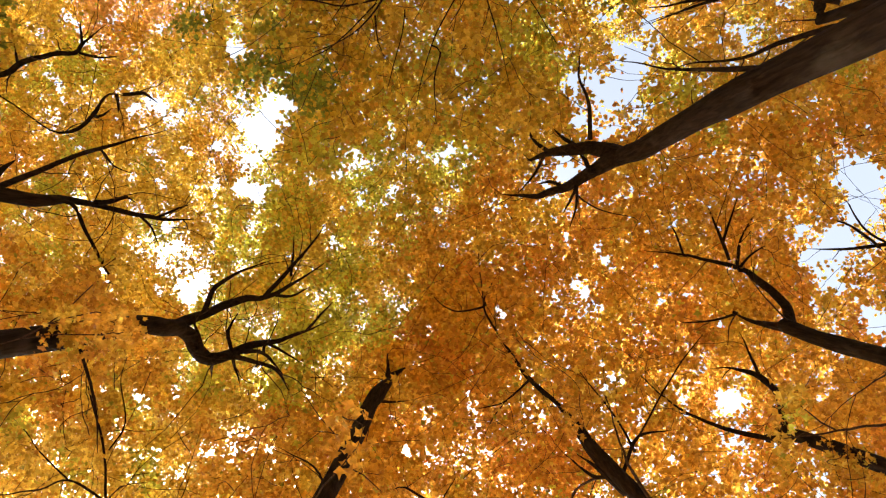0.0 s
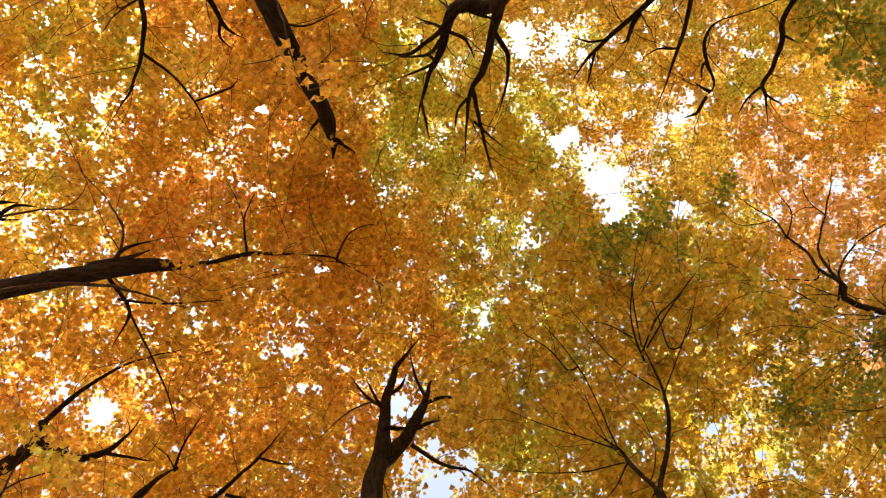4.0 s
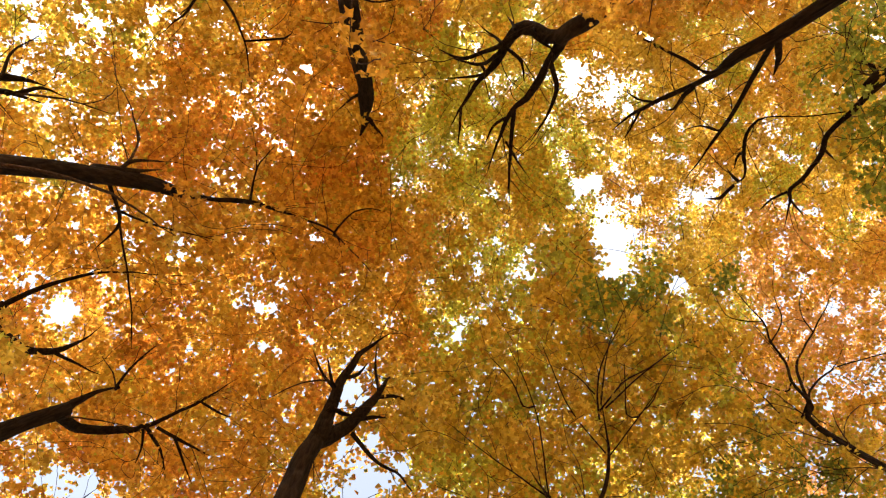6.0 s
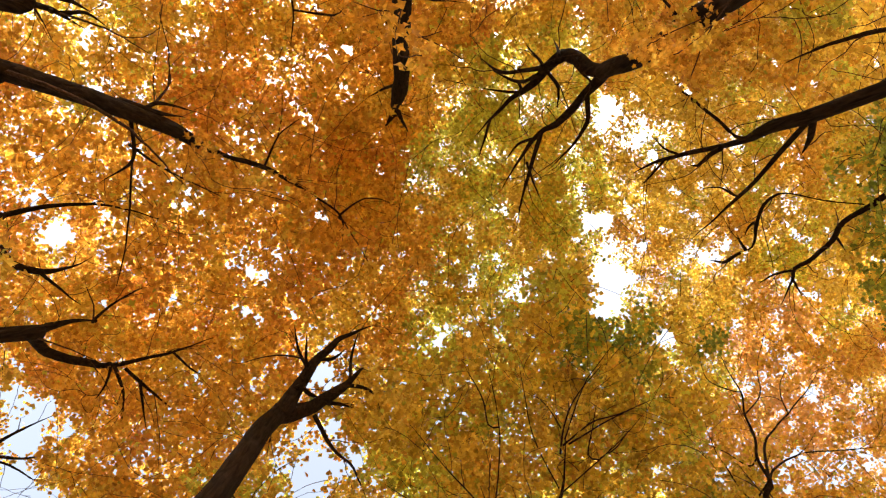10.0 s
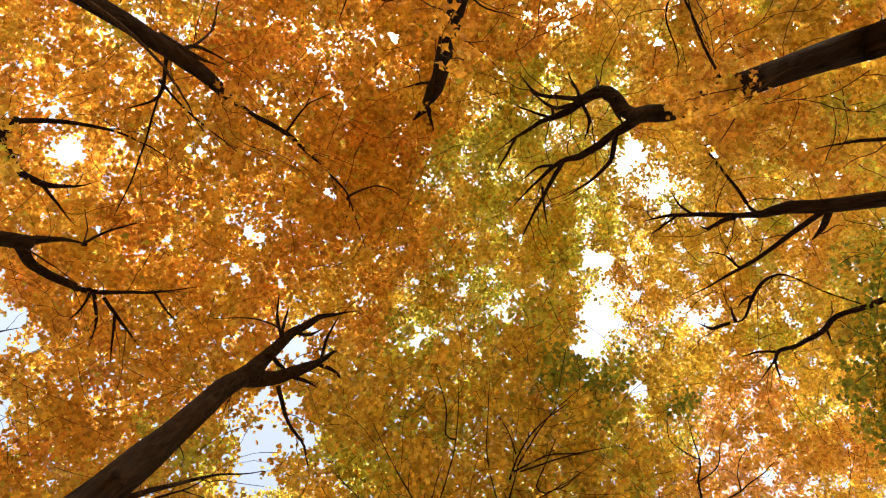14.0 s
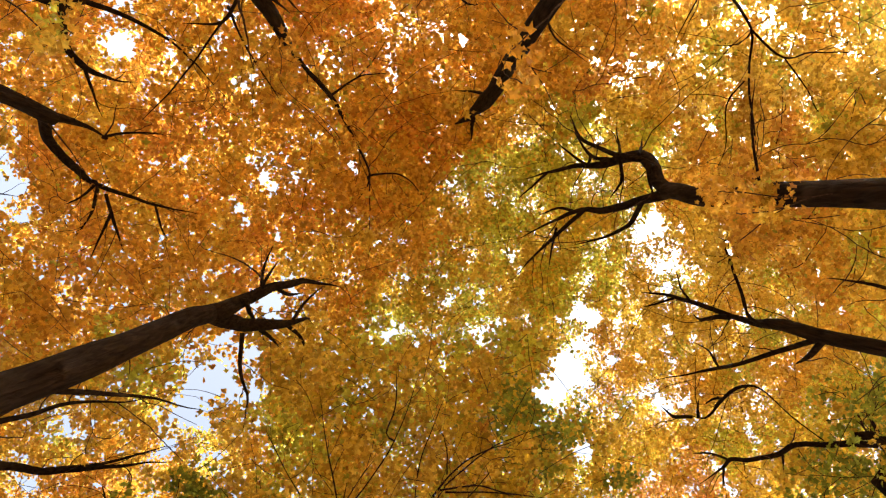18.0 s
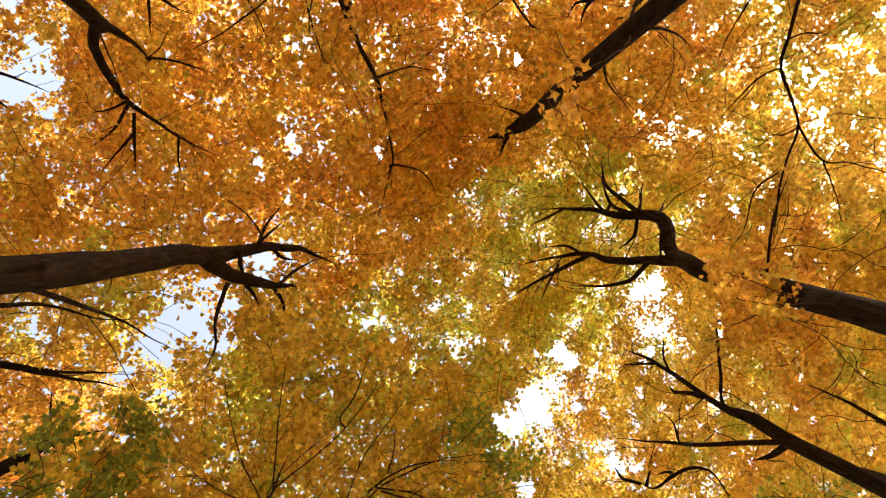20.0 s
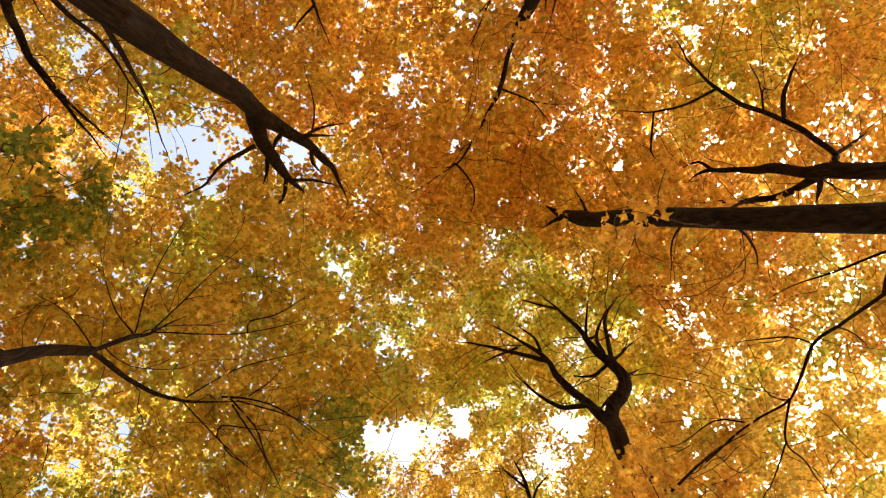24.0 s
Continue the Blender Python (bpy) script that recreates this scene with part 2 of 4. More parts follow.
t1.limb([(-0.63, 3.06, 11.75, 0.038), (-0.77, 2.88, 11.60, 0.034), (-0.90, 2.75, 12.00, 0.030), (-1.05, 2.63, 12.40, 0.018)])
t1.limb([(0.19, 3.00, 12.00, 0.035), (0.02, 2.68, 12.50, 0.031), (-0.08, 2.23, 13.00, 0.019)])
t1.limb([(-0.53, 2.85, 12.00, 0.041), (-0.30, 2.79, 12.30, 0.037), (-0.19, 2.63, 12.60, 0.019)])
t1.limb([(-0.60, 3.09, 11.60, 0.034), (-1.03, 2.83, 11.95, 0.029), (-1.37, 2.52, 12.30, 0.018)])
t1.limb([(-0.62, 3.89, 6.90, 0.030), (-0.38, 3.82, 7.33, 0.026), (0.01, 3.61, 7.76, 0.018), (0.51, 3.44, 8.20, 0.011)])
t1.limb([(-0.76, 3.76, 8.12, 0.047), (-1.00, 5.67, 7.80, 0.042), (-0.71, 5.35, 8.25, 0.038), (-0.59, 5.14, 8.70, 0.032), (-0.18, 4.80, 9.15, 0.021), (-0.01, 4.49, 9.60, 0.014)])
t1.lobes(GOLD, 0.74, [(-0.03, 6.90, 13.60)])
t1.lobes(GOLD, 1, [(-1.57, 5.71, 9.60), (-0.51, 5.11, 10.60), (0.07, 4.40, 10.60), (0.82, 4.30, 10.60), (-1.05, 5.29, 9.60), (0.84, 5.68, 10.60), (-0.14, 6.16, 10.60)])
t1.lobes(ORANGE, 0.74, [(-0.14, 5.11, 11.60), (-0.32, 4.04, 14.60), (0.00, 4.62, 13.60), (0.10, 5.84, 14.60), (0.73, 6.64, 14.60), (0.64, 6.90, 14.60)])
t1.lobes(ORANGE, 0.87, [(-3.11, 6.99, 13.10), (-3.07, 6.88, 13.10), (-4.56, 5.36, 15.10), (-0.63, 3.95, 17.10), (-0.91, 3.87, 16.10), (0.35, 3.62, 14.60)])
t1.lobes(ORANGE, 1, [(-2.72, 6.22, 14.10), (-2.45, 4.29, 15.10), (-2.56, 5.74, 15.10), (-2.60, 3.68, 15.10), (-2.35, 5.62, 14.10), (0.46, 2.95, 15.60), (0.33, 2.57, 15.60)])
t1.lobes(ORANGE, 1.12, [(-0.35, 2.35, 17.10)])

t2 = Tree("maple_tree", "tall slender maple with smooth grey-brown bark in golden leaf",
    [(-2.27, -4.51, -0.15, 0.212), (-2.24, -4.48, 0.50, 0.175), (-1.93, -4.18, 5.65, 0.157), (-1.82, -4.00, 6.12, 0.154), (-1.72, -3.75, 7.05, 0.154), (-1.67, -3.55, 8.19, 0.143), (-1.65, -3.37, 9.76, 0.158), (-1.62, -3.28, 11.06, 0.160), (-1.59, -3.23, 12.21, 0.165), (-1.62, -3.18, 13.03, 0.185), (-1.70, -3.08, 14.10, 0.13)])
t2.limb([(-1.70, -3.08, 14.60, 0.080), (-1.68, -3.10, 14.25, 0.073), (-1.70, -3.08, 14.60, 0.133), (-1.76, -2.86, 14.85, 0.075), (-1.85, -2.62, 15.10, 0.031)])
t2.limb([(-1.68, -3.10, 14.25, 0.072), (-1.67, -3.11, 14.35, 0.065), (-1.46, -2.93, 14.65, 0.052), (-1.21, -2.80, 14.95, 0.030)])
t2.limb([(-1.59, -3.23, 12.21, 0.048), (-1.59, -3.22, 12.56, 0.044), (-2.00, -3.04, 13.16, 0.033), (-2.31, -2.87, 13.76, 0.021)])
t2.limb([(-1.67, -3.55, 8.19, 0.020), (-1.58, -3.68, 7.92, 0.018), (-1.53, -4.09, 8.17, 0.019), (-1.28, -4.49, 8.42, 0.012)])
t2.limb([(-1.67, -3.55, 8.19, 0.023), (-1.64, -3.53, 8.96, 0.021), (-1.32, -3.56, 9.21, 0.017), (-0.77, -3.92, 9.46, 0.013)])
t2.limb([(-1.71, -3.53, 8.19, 0.022), (-2.06, -3.89, 8.44, 0.023), (-2.42, -4.30, 8.69, 0.012)])
t2.lobes(GOLD, 1, [(-0.91, -7.50, 13.10)])
t2.lobes(LIME, 1.12, [(-0.19, -4.61, 13.10)])
t2.lobes(ORANGE, 0.87, [(-3.45, -3.73, 15.10)])
t2.lobes(ORANGE, 1, [(-3.99, -0.84, 16.10), (-3.15, -3.01, 16.10), (-3.12, -4.42, 15.10), (-1.44, -2.93, 10.10), (-1.60, -5.82, 12.10)])
t2.lobes(ORANGE, 1.12, [(-2.64, 0.70, 17.10), (-2.91, -0.79, 17.10), (-2.44, -2.59, 17.10), (-2.49, -3.91, 12.60), (-1.64, -4.00, 16.60), (-2.42, -3.82, 16.60), (-2.80, -4.35, 16.10), (-1.62, -4.73, 16.10), (-1.90, -3.23, 16.60)])
t2.lobes(ORANGE, 1.22, [(-1.84, -0.98, 17.10), (-1.73, -5.40, 14.10), (-1.33, -4.78, 13.10)])
t2.lobes(ORANGE, 0.8, [(-0.85, -1.75, 7.10), (-0.97, -1.98, 7.00), (-0.90, -1.96, 7.00)])

t8 = Tree("maple_tree", "maple with several rising stems behind a taller trunk, orange leaf",
    [(-3.14, -6.50, -0.15, 0.191), (-3.17, -6.48, 0.50, 0.159), (-3.56, -6.26, 7.83, 0.142), (-3.62, -6.22, 8.85, 0.142), (-3.68, -6.19, 9.60, 0.142), (-3.76, -6.14, 10.30, 0.142)])
t8.limb([(-3.76, -6.14, 10.30, 0.125), (-3.72, -6.16, 9.95, 0.113), (-3.76, -6.14, 10.30, 0.148), (-3.76, -6.10, 10.80, 0.115), (-3.79, -5.84, 11.30, 0.110), (-3.76, -5.70, 11.80, 0.081), (-3.69, -5.34, 12.30, 0.073), (-3.62, -5.19, 12.80, 0.057), (-3.43, -5.23, 13.30, 0.027)])
t8.limb([(-3.72, -6.16, 9.95, 0.109), (-3.72, -6.15, 10.30, 0.099), (-3.74, -6.41, 11.00, 0.086), (-3.51, -6.43, 11.70, 0.075), (-3.30, -6.20, 12.40, 0.074), (-3.30, -6.09, 13.10, 0.059), (-3.21, -5.90, 13.80, 0.028)])
t8.limb([(-3.72, -6.16, 9.95, 0.064), (-3.90, -6.09, 10.19, 0.059), (-4.18, -6.29, 10.52, 0.051), (-4.46, -5.88, 10.85, 0.053), (-4.67, -5.53, 11.18, 0.049), (-4.78, -4.76, 11.51, 0.051), (-5.03, -4.23, 11.83, 0.041), (-5.49, -3.62, 12.16, 0.036), (-5.98, -3.27, 12.49, 0.025)])
t8.limb([(-4.64, -5.48, 11.10, 0.043), (-5.30, -5.44, 11.40, 0.045), (-6.20, -5.57, 11.70, 0.029)])
t8.limb([(-3.97, -6.00, 10.10, 0.039), (-4.40, -6.40, 10.40, 0.035), (-4.88, -6.80, 10.70, 0.021)])
t8.limb([(-4.92, -4.27, 11.70, 0.034), (-4.54, -3.96, 12.03, 0.030), (-4.26, -3.50, 12.36, 0.024), (-4.09, -2.89, 12.70, 0.019)])
t8.limb([(-3.72, -6.16, 9.95, 0.065), (-3.62, -6.07, 10.30, 0.059), (-3.32, -6.03, 10.15, 0.053), (-3.04, -5.97, 10.00, 0.029)])
t8.limb([(-3.67, -5.28, 12.50, 0.037), (-3.84, -5.08, 12.90, 0.032), (-3.70, -4.99, 13.30, 0.020)])
t8.limb([(-4.63, -5.13, 11.20, 0.022), (-5.13, -5.02, 11.40, 0.022), (-5.34, -5.33, 11.60, 0.017)])
t8.limb([(-4.23, -3.48, 12.30, 0.024), (-3.48, -3.80, 12.40, 0.025), (-3.38, -4.07, 12.50, 0.019)])
t8.lobes(GOLD, 0.87, [(-7.49, -4.18, 15.10), (-8.03, -4.96, 14.10)])
t8.lobes(GOLD, 1, [(-6.02, -5.35, 15.10)])
t8.lobes(OLIVE, 1, [(-7.30, -6.09, 14.10), (-7.29, -5.63, 13.10)])
t8.lobes(ORANGE, 0.74, [(-5.98, -8.17, 13.10)])
t8.lobes(ORANGE, 0.87, [(-6.08, -4.45, 16.10), (-5.00, -3.47, 17.10), (-6.64, -3.29, 16.10), (-6.06, -7.38, 13.10)])
t8.lobes(ORANGE, 1, [(-4.89, -6.21, 15.10), (-6.89, -7.00, 13.10)])
t8.lobes(RUSSET, 1, [(-6.59, -2.78, 17.10), (-6.64, -1.67, 16.10)])

t3 = Tree("maple_tree", "thick-stemmed maple with twisted dark limbs in yellow-green leaf",
    [(2.16, -3.72, -0.15, 0.193), (2.15, -3.73, 0.50, 0.160), (2.06, -3.78, 5.11, 0.143), (2.05, -3.78, 5.52, 0.143), (1.99, -3.81, 6.12, 0.143), (1.95, -3.83, 6.75, 0.142), (1.92, -3.85, 7.38, 0.142), (1.86, -3.88, 8.57, 0.137), (1.74, -3.93, 9.12, 0.137), (1.69, -3.95, 9.45, 0.137)])
t3.limb([(1.73, -3.94, 9.19, 0.086), (1.69, -3.95, 9.45, 0.116), (1.55, -4.05, 9.77, 0.126), (1.28, -4.26, 10.10, 0.121), (1.10, -4.35, 10.42, 0.115), (0.97, -4.16, 10.75, 0.099), (0.85, -3.80, 11.07, 0.075), (0.64, -3.51, 11.40, 0.061), (0.50, -3.15, 11.72, 0.046), (0.35, -2.73, 12.05, 0.024)])
t3.limb([(1.73, -3.94, 9.19, 0.086), (1.70, -3.94, 9.45, 0.116), (1.76, -4.02, 9.77, 0.112), (1.72, -3.77, 10.10, 0.082), (1.67, -3.53, 10.42, 0.075), (1.58, -3.27, 10.75, 0.073), (1.41, -3.09, 11.07, 0.054), (1.36, -2.72, 11.40, 0.045), (1.35, -2.39, 11.72, 0.035), (1.36, -1.98, 12.05, 0.024)])
t3.limb([(1.18, -4.31, 10.28, 0.054), (0.93, -3.97, 10.25, 0.049), (0.60, -3.85, 10.62, 0.041), (0.22, -3.79, 10.98, 0.037), (-0.23, -3.99, 11.35, 0.022)])
t3.limb([(0.86, -3.80, 10.35, 0.045), (0.62, -3.72, 10.85, 0.037), (0.11, -3.90, 11.35, 0.022)])
t3.limb([(0.85, -3.94, 10.25, 0.030), (0.68, -4.18, 10.55, 0.025), (0.45, -4.42, 10.85, 0.016)])
t3.limb([(1.01, -4.19, 10.15, 0.034), (0.94, -4.43, 10.40, 0.025), (0.85, -4.66, 10.65, 0.015)])
t3.limb([(1.74, -3.86, 9.98, 0.052), (1.68, -3.68, 9.85, 0.047), (1.91, -3.53, 10.15, 0.044), (2.04, -3.35, 10.45, 0.040), (2.03, -3.01, 10.75, 0.031), (1.90, -2.55, 11.05, 0.016)])
t3.limb([(1.45, -3.12, 11.05, 0.048), (1.61, -2.59, 11.45, 0.039), (1.80, -1.95, 11.85, 0.029), (2.01, -1.52, 12.25, 0.018)])
t3.limb([(1.49, -2.55, 11.35, 0.028), (1.83, -2.35, 11.70, 0.023), (2.19, -2.18, 12.05, 0.018)])
t3.limb([(0.95, -3.93, 10.35, 0.035), (1.31, -3.81, 10.50, 0.030), (1.46, -3.56, 10.65, 0.026)])
t3.limb([(1.40, -4.17, 9.95, 0.052), (1.23, -4.09, 9.85, 0.047), (1.48, -3.97, 9.85, 0.042), (1.70, -3.87, 9.85, 0.033)])
t3.limb([(0.62, -3.72, 10.85, 0.035), (0.72, -3.57, 10.85, 0.032), (0.43, -3.53, 11.15, 0.027), (0.08, -3.52, 11.45, 0.017)])
t3.limb([(1.36, -2.98, 11.25, 0.033), (1.20, -2.85, 11.55, 0.028), (1.13, -2.52, 11.85, 0.017)])
t3.limb([(0.48, -3.07, 11.65, 0.029), (0.56, -2.72, 11.90, 0.023), (0.64, -2.44, 12.15, 0.018)])
t3.limb([(1.85, -3.79, 7.25, 0.016), (1.39, -4.04, 7.32, 0.016), (1.03, -4.28, 7.38, 0.013), (0.71, -4.58, 7.45, 0.010)])
t3.lobes(GOLD, 0.87, [(3.20, -2.11, 17.10), (4.23, -7.79, 16.10)])
t3.lobes(GOLD, 1, [(2.31, -5.77, 10.60), (3.26, -5.50, 10.60), (1.40, -7.32, 13.60), (2.05, -5.17, 9.60), (1.27, -6.08, 9.60), (1.19, -6.75, 9.60), (1.70, -6.39, 8.60), (2.45, -6.14, 8.60), (3.47, -5.38, 8.60), (1.91, -3.90, 7.60), (1.95, -3.83, 7.20)])
t3.lobes(GOLD, 1.12, [(0.76, -6.99, 14.10)])
t3.lobes(LIME, 0.74, [(2.11, -0.37, 16.60)])
t3.lobes(LIME, 0.87, [(3.71, -3.06, 16.10), (1.29, 0.58, 16.60), (3.16, 0.60, 16.60)])
t3.lobes(LIME, 1, [(-0.22, -4.11, 15.10), (0.39, -2.85, 16.10), (0.43, -4.94, 14.10), (0.49, -3.44, 15.10), (-0.63, -4.49, 15.10), (-0.16, -3.27, 15.10), (1.72, -6.85, 16.10)])
t3.lobes(OLIVE, 0.87, [(2.12, 1.28, 16.60)])
t3.lobes(OLIVE, 1, [(3.02, -2.94, 16.10)])
t3.lobes(ORANGE, 0.87, [(0.14, 0.09, 15.60)])
t3.lobes(ORANGE, 1, [(1.97, -4.15, 8.20), (2.10, -4.31, 7.80), (2.70, -4.46, 8.80), (3.15, -4.94, 8.60), (4.03, -5.16, 9.10), (1.81, -5.51, 9.60), (2.18, -5.88, 9.10), (-0.61, -4.52, 10.60), (-0.12, -5.24, 10.10), (-1.40, -5.21, 10.10), (1.97, -4.01, 7.30), (2.04, -4.12, 7.20), (1.88, -3.68, 7.20), (1.92, -3.83, 7.00), (1.82, -3.63, 7.50)])
t3.lobes(ORANGE, 1.12, [(3.18, -8.37, 16.10)])
t3.lobes(ORANGE, 1.7, [(1.31, -2.61, 6.10), (1.44, -2.79, 6.00), (1.46, -2.93, 5.80)])

t5 = Tree("maple_tree", "grey-barked maple with long thin limbs in golden leaf",
    [(4.20, -4.29, -0.15, 0.139), (4.21, -4.28, 0.50, 0.115), (4.34, -4.15, 6.64, 0.103), (4.35, -4.13, 7.36, 0.103), (4.37, -4.11, 8.29, 0.103), (4.35, -4.13, 8.92, 0.100), (4.40, -4.08, 9.42, 0.071)])
t5.limb([(4.37, -4.12, 9.07, 0.057), (4.40, -4.08, 9.42, 0.067), (4.34, -4.03, 9.97, 0.048), (4.15, -3.93, 10.52, 0.046), (3.80, -3.67, 11.07, 0.043), (3.63, -3.40, 11.62, 0.023)])
t5.limb([(4.36, -4.11, 8.10, 0.050), (4.50, -4.02, 8.24, 0.048), (4.63, -3.93, 8.38, 0.046), (4.76, -3.82, 8.58, 0.036)])
t5.limb([(4.39, -4.04, 8.22, 0.045), (4.57, -3.95, 8.67, 0.040), (4.65, -3.47, 9.12, 0.038), (4.71, -3.13, 9.57, 0.032), (4.53, -2.27, 10.02, 0.014)])
t5.limb([(4.37, -4.12, 9.07, 0.034), (4.25, -4.00, 9.42, 0.031), (3.76, -4.09, 9.42, 0.027), (3.09, -4.23, 9.42, 0.022), (2.90, -4.28, 9.42, 0.022), (3.01, -4.65, 9.42, 0.013)])
t5.limb([(4.27, -3.92, 9.92, 0.047), (4.26, -3.84, 10.15, 0.044), (4.23, -3.66, 10.39, 0.030), (4.16, -3.68, 10.62, 0.015)])
t5.limb([(4.68, -3.29, 9.36, 0.024), (4.50, -3.02, 9.22, 0.022), (4.33, -3.15, 9.52, 0.018), (4.22, -3.12, 9.82, 0.014)])
t5.limb([(3.98, -3.79, 10.62, 0.026), (3.74, -3.89, 10.92, 0.021), (3.54, -4.11, 11.22, 0.016)])
t5.limb([(4.35, -4.13, 7.36, 0.049), (5.19, -5.59, 7.22, 0.045), (3.97, -4.83, 7.55, 0.041), (3.80, -4.70, 7.89, 0.036), (3.72, -4.63, 8.22, 0.019)])
t5.limb([(3.85, -3.69, 10.92, 0.027), (3.84, -3.39, 11.17, 0.022), (3.84, -3.23, 11.42, 0.017)])
t5.lobes(GOLD, 0.58, [(7.16, -2.15, 15.60), (6.30, -3.13, 15.60)])
t5.lobes(GOLD, 0.74, [(5.88, -4.07, 15.60), (6.48, -4.40, 15.60), (5.36, -5.37, 14.60)])
t5.lobes(GOLD, 0.87, [(6.63, -4.92, 14.60), (8.11, -5.76, 13.60)])
t5.lobes(GOLD, 1, [(5.73, -6.38, 11.60), (7.78, -5.93, 12.60), (6.17, -7.17, 13.60)])

t11 = Tree("maple_tree", "slender maple with arching bare twigs in yellow leaf",
    [(6.12, -5.00, -0.15, 0.112), (6.15, -4.97, 0.50, 0.093), (6.61, -4.50, 8.23, 0.083), (6.80, -4.22, 9.13, 0.060)])
t11.limb([(6.80, -4.22, 9.13, 0.053), (6.73, -4.32, 8.80, 0.048), (6.80, -4.22, 9.13, 0.056), (6.81, -3.99, 9.41, 0.049), (6.72, -3.66, 9.70, 0.046), (6.90, -3.42, 9.98, 0.048), (6.96, -3.06, 10.27, 0.044), (6.92, -2.82, 10.55, 0.046), (7.20, -2.67, 10.84, 0.037), (7.42, -2.19, 11.13, 0.016)])
t11.limb([(6.81, -3.99, 9.41, 0.014), (6.95, -4.09, 9.53, 0.012), (6.33, -3.90, 9.81, 0.011), (5.83, -3.85, 10.10, 0.013), (5.81, -3.77, 10.38, 0.028), (5.89, -3.55, 10.67, 0.040), (6.14, -3.36, 10.95, 0.040), (6.41, -3.02, 11.24, 0.038), (6.41, -2.89, 11.53, 0.023)])
t11.limb([(6.43, -2.99, 11.43, 0.034), (6.39, -3.11, 11.58, 0.028), (6.32, -3.28, 11.73, 0.017)])
t11.limb([(6.19, -3.30, 11.01, 0.036), (6.26, -3.52, 11.23, 0.033), (6.26, -3.41, 11.38, 0.028), (6.36, -3.26, 11.53, 0.017)])
t11.limb([(6.37, -2.88, 11.43, 0.034), (6.28, -2.62, 11.68, 0.040), (6.11, -2.58, 11.93, 0.018)])
t11.limb([(7.10, -2.68, 10.73, 0.026), (7.40, -2.60, 10.88, 0.021), (7.69, -2.50, 11.03, 0.016)])
t11.limb([(6.91, -3.39, 10.01, 0.032), (7.12, -3.60, 10.23, 0.029), (7.34, -3.56, 10.28, 0.025), (7.52, -3.50, 10.33, 0.015)])
t11.limb([(7.01, -2.81, 10.73, 0.026), (6.96, -2.69, 11.03, 0.021), (6.96, -2.46, 11.33, 0.017)])
t11.lobes(GOLD, 0.74, [(9.73, -4.72, 14.60), (8.99, -2.52, 15.60), (9.31, -4.07, 14.60)])
t11.lobes(GOLD, 0.87, [(11.31, -3.86, 14.60)])
t11.lobes(OLIVE, 0.87, [(9.54, -5.84, 13.60)])
t11.lobes(OLIVE, 1, [(7.63, -6.22, 11.60)])
t11.lobes(ORANGE, 0.87, [(12.74, -3.25, 14.60)])

t6 = Tree("maple_tree", "straight dark maple trunk vanishing into orange foliage",
    [(-6.06, 0.72, -0.15, 0.188), (-6.03, 0.69, 0.50, 0.156), (-5.59, 0.26, 7.71, 0.139), (-5.43, 0.18, 8.11, 0.139), (-5.11, 0.03, 9.15, 0.139), (-4.86, -0.07, 10.34, 0.139), (-4.74, -0.11, 11.10, 0.139), (-4.62, -0.07, 12.10, 0.090)])
t6.limb([(-4.62, -0.07, 12.10, 0.079), (-4.66, -0.08, 11.75, 0.072), (-4.62, -0.07, 12.10, 0.078), (-4.27, -0.09, 12.54, 0.050), (-3.56, -0.24, 12.98, 0.058), (-2.65, -0.18, 13.42, 0.034), (-1.70, 0.01, 13.86, 0.035), (-1.40, 0.69, 14.30, 0.022)])
t6.limb([(-4.86, -0.07, 10.34, 0.082), (-5.02, -0.14, 9.80, 0.075), (-4.86, -0.21, 10.40, 0.060), (-4.56, -0.40, 11.00, 0.021)])
t6.limb([(-4.89, -0.22, 10.30, 0.035), (-4.92, -0.44, 10.70, 0.031), (-4.57, -0.56, 11.10, 0.016)])
t6.limb([(-4.91, 0.07, 10.14, 0.034), (-4.67, 0.64, 10.24, 0.029), (-5.01, 1.24, 10.34, 0.015)])
t6.limb([(-4.75, 0.43, 10.21, 0.028), (-5.02, 0.47, 10.70, 0.026), (-4.53, 0.62, 11.20, 0.022), (-3.56, 0.67, 11.70, 0.017)])
t6.limb([(-4.93, 0.50, 10.79, 0.023), (-4.92, 0.67, 10.70, 0.021), (-4.49, 1.91, 10.80, 0.016), (-4.31, 2.86, 10.90, 0.016)])
t6.limb([(-1.67, 0.07, 13.90, 0.031), (-1.75, -0.03, 14.10, 0.028), (-1.39, -0.70, 14.50, 0.022), (-0.68, -0.89, 14.90, 0.023)])
t6.limb([(-3.60, -0.25, 13.10, 0.033), (-3.73, -1.12, 13.50, 0.020), (-3.56, -1.77, 13.90, 0.021)])
t6.lobes(GOLD, 1, [(-8.00, -0.42, 13.10), (-7.88, -2.77, 13.60)])
t6.lobes(ORANGE, 0.87, [(-7.51, 1.22, 14.10), (-3.58, 1.49, 14.60), (-4.38, -2.32, 14.60), (-5.44, -3.16, 14.60)])
t6.lobes(ORANGE, 1, [(-4.95, 1.20, 13.60), (-4.39, -0.29, 13.60), (-5.54, 2.79, 14.60), (-1.69, 2.32, 14.60), (-3.50, -0.04, 10.90), (-2.48, -0.16, 12.10), (-4.21, 0.50, 11.60), (-8.50, 1.43, 13.60)])
t6.lobes(ORANGE, 1.12, [(-2.25, 1.28, 15.60)])
t6.lobes(ORANGE, 1.22, [(-1.08, 1.08, 15.60)])
t6.lobes(RUSSET, 1, [(-6.16, -1.95, 14.60)])

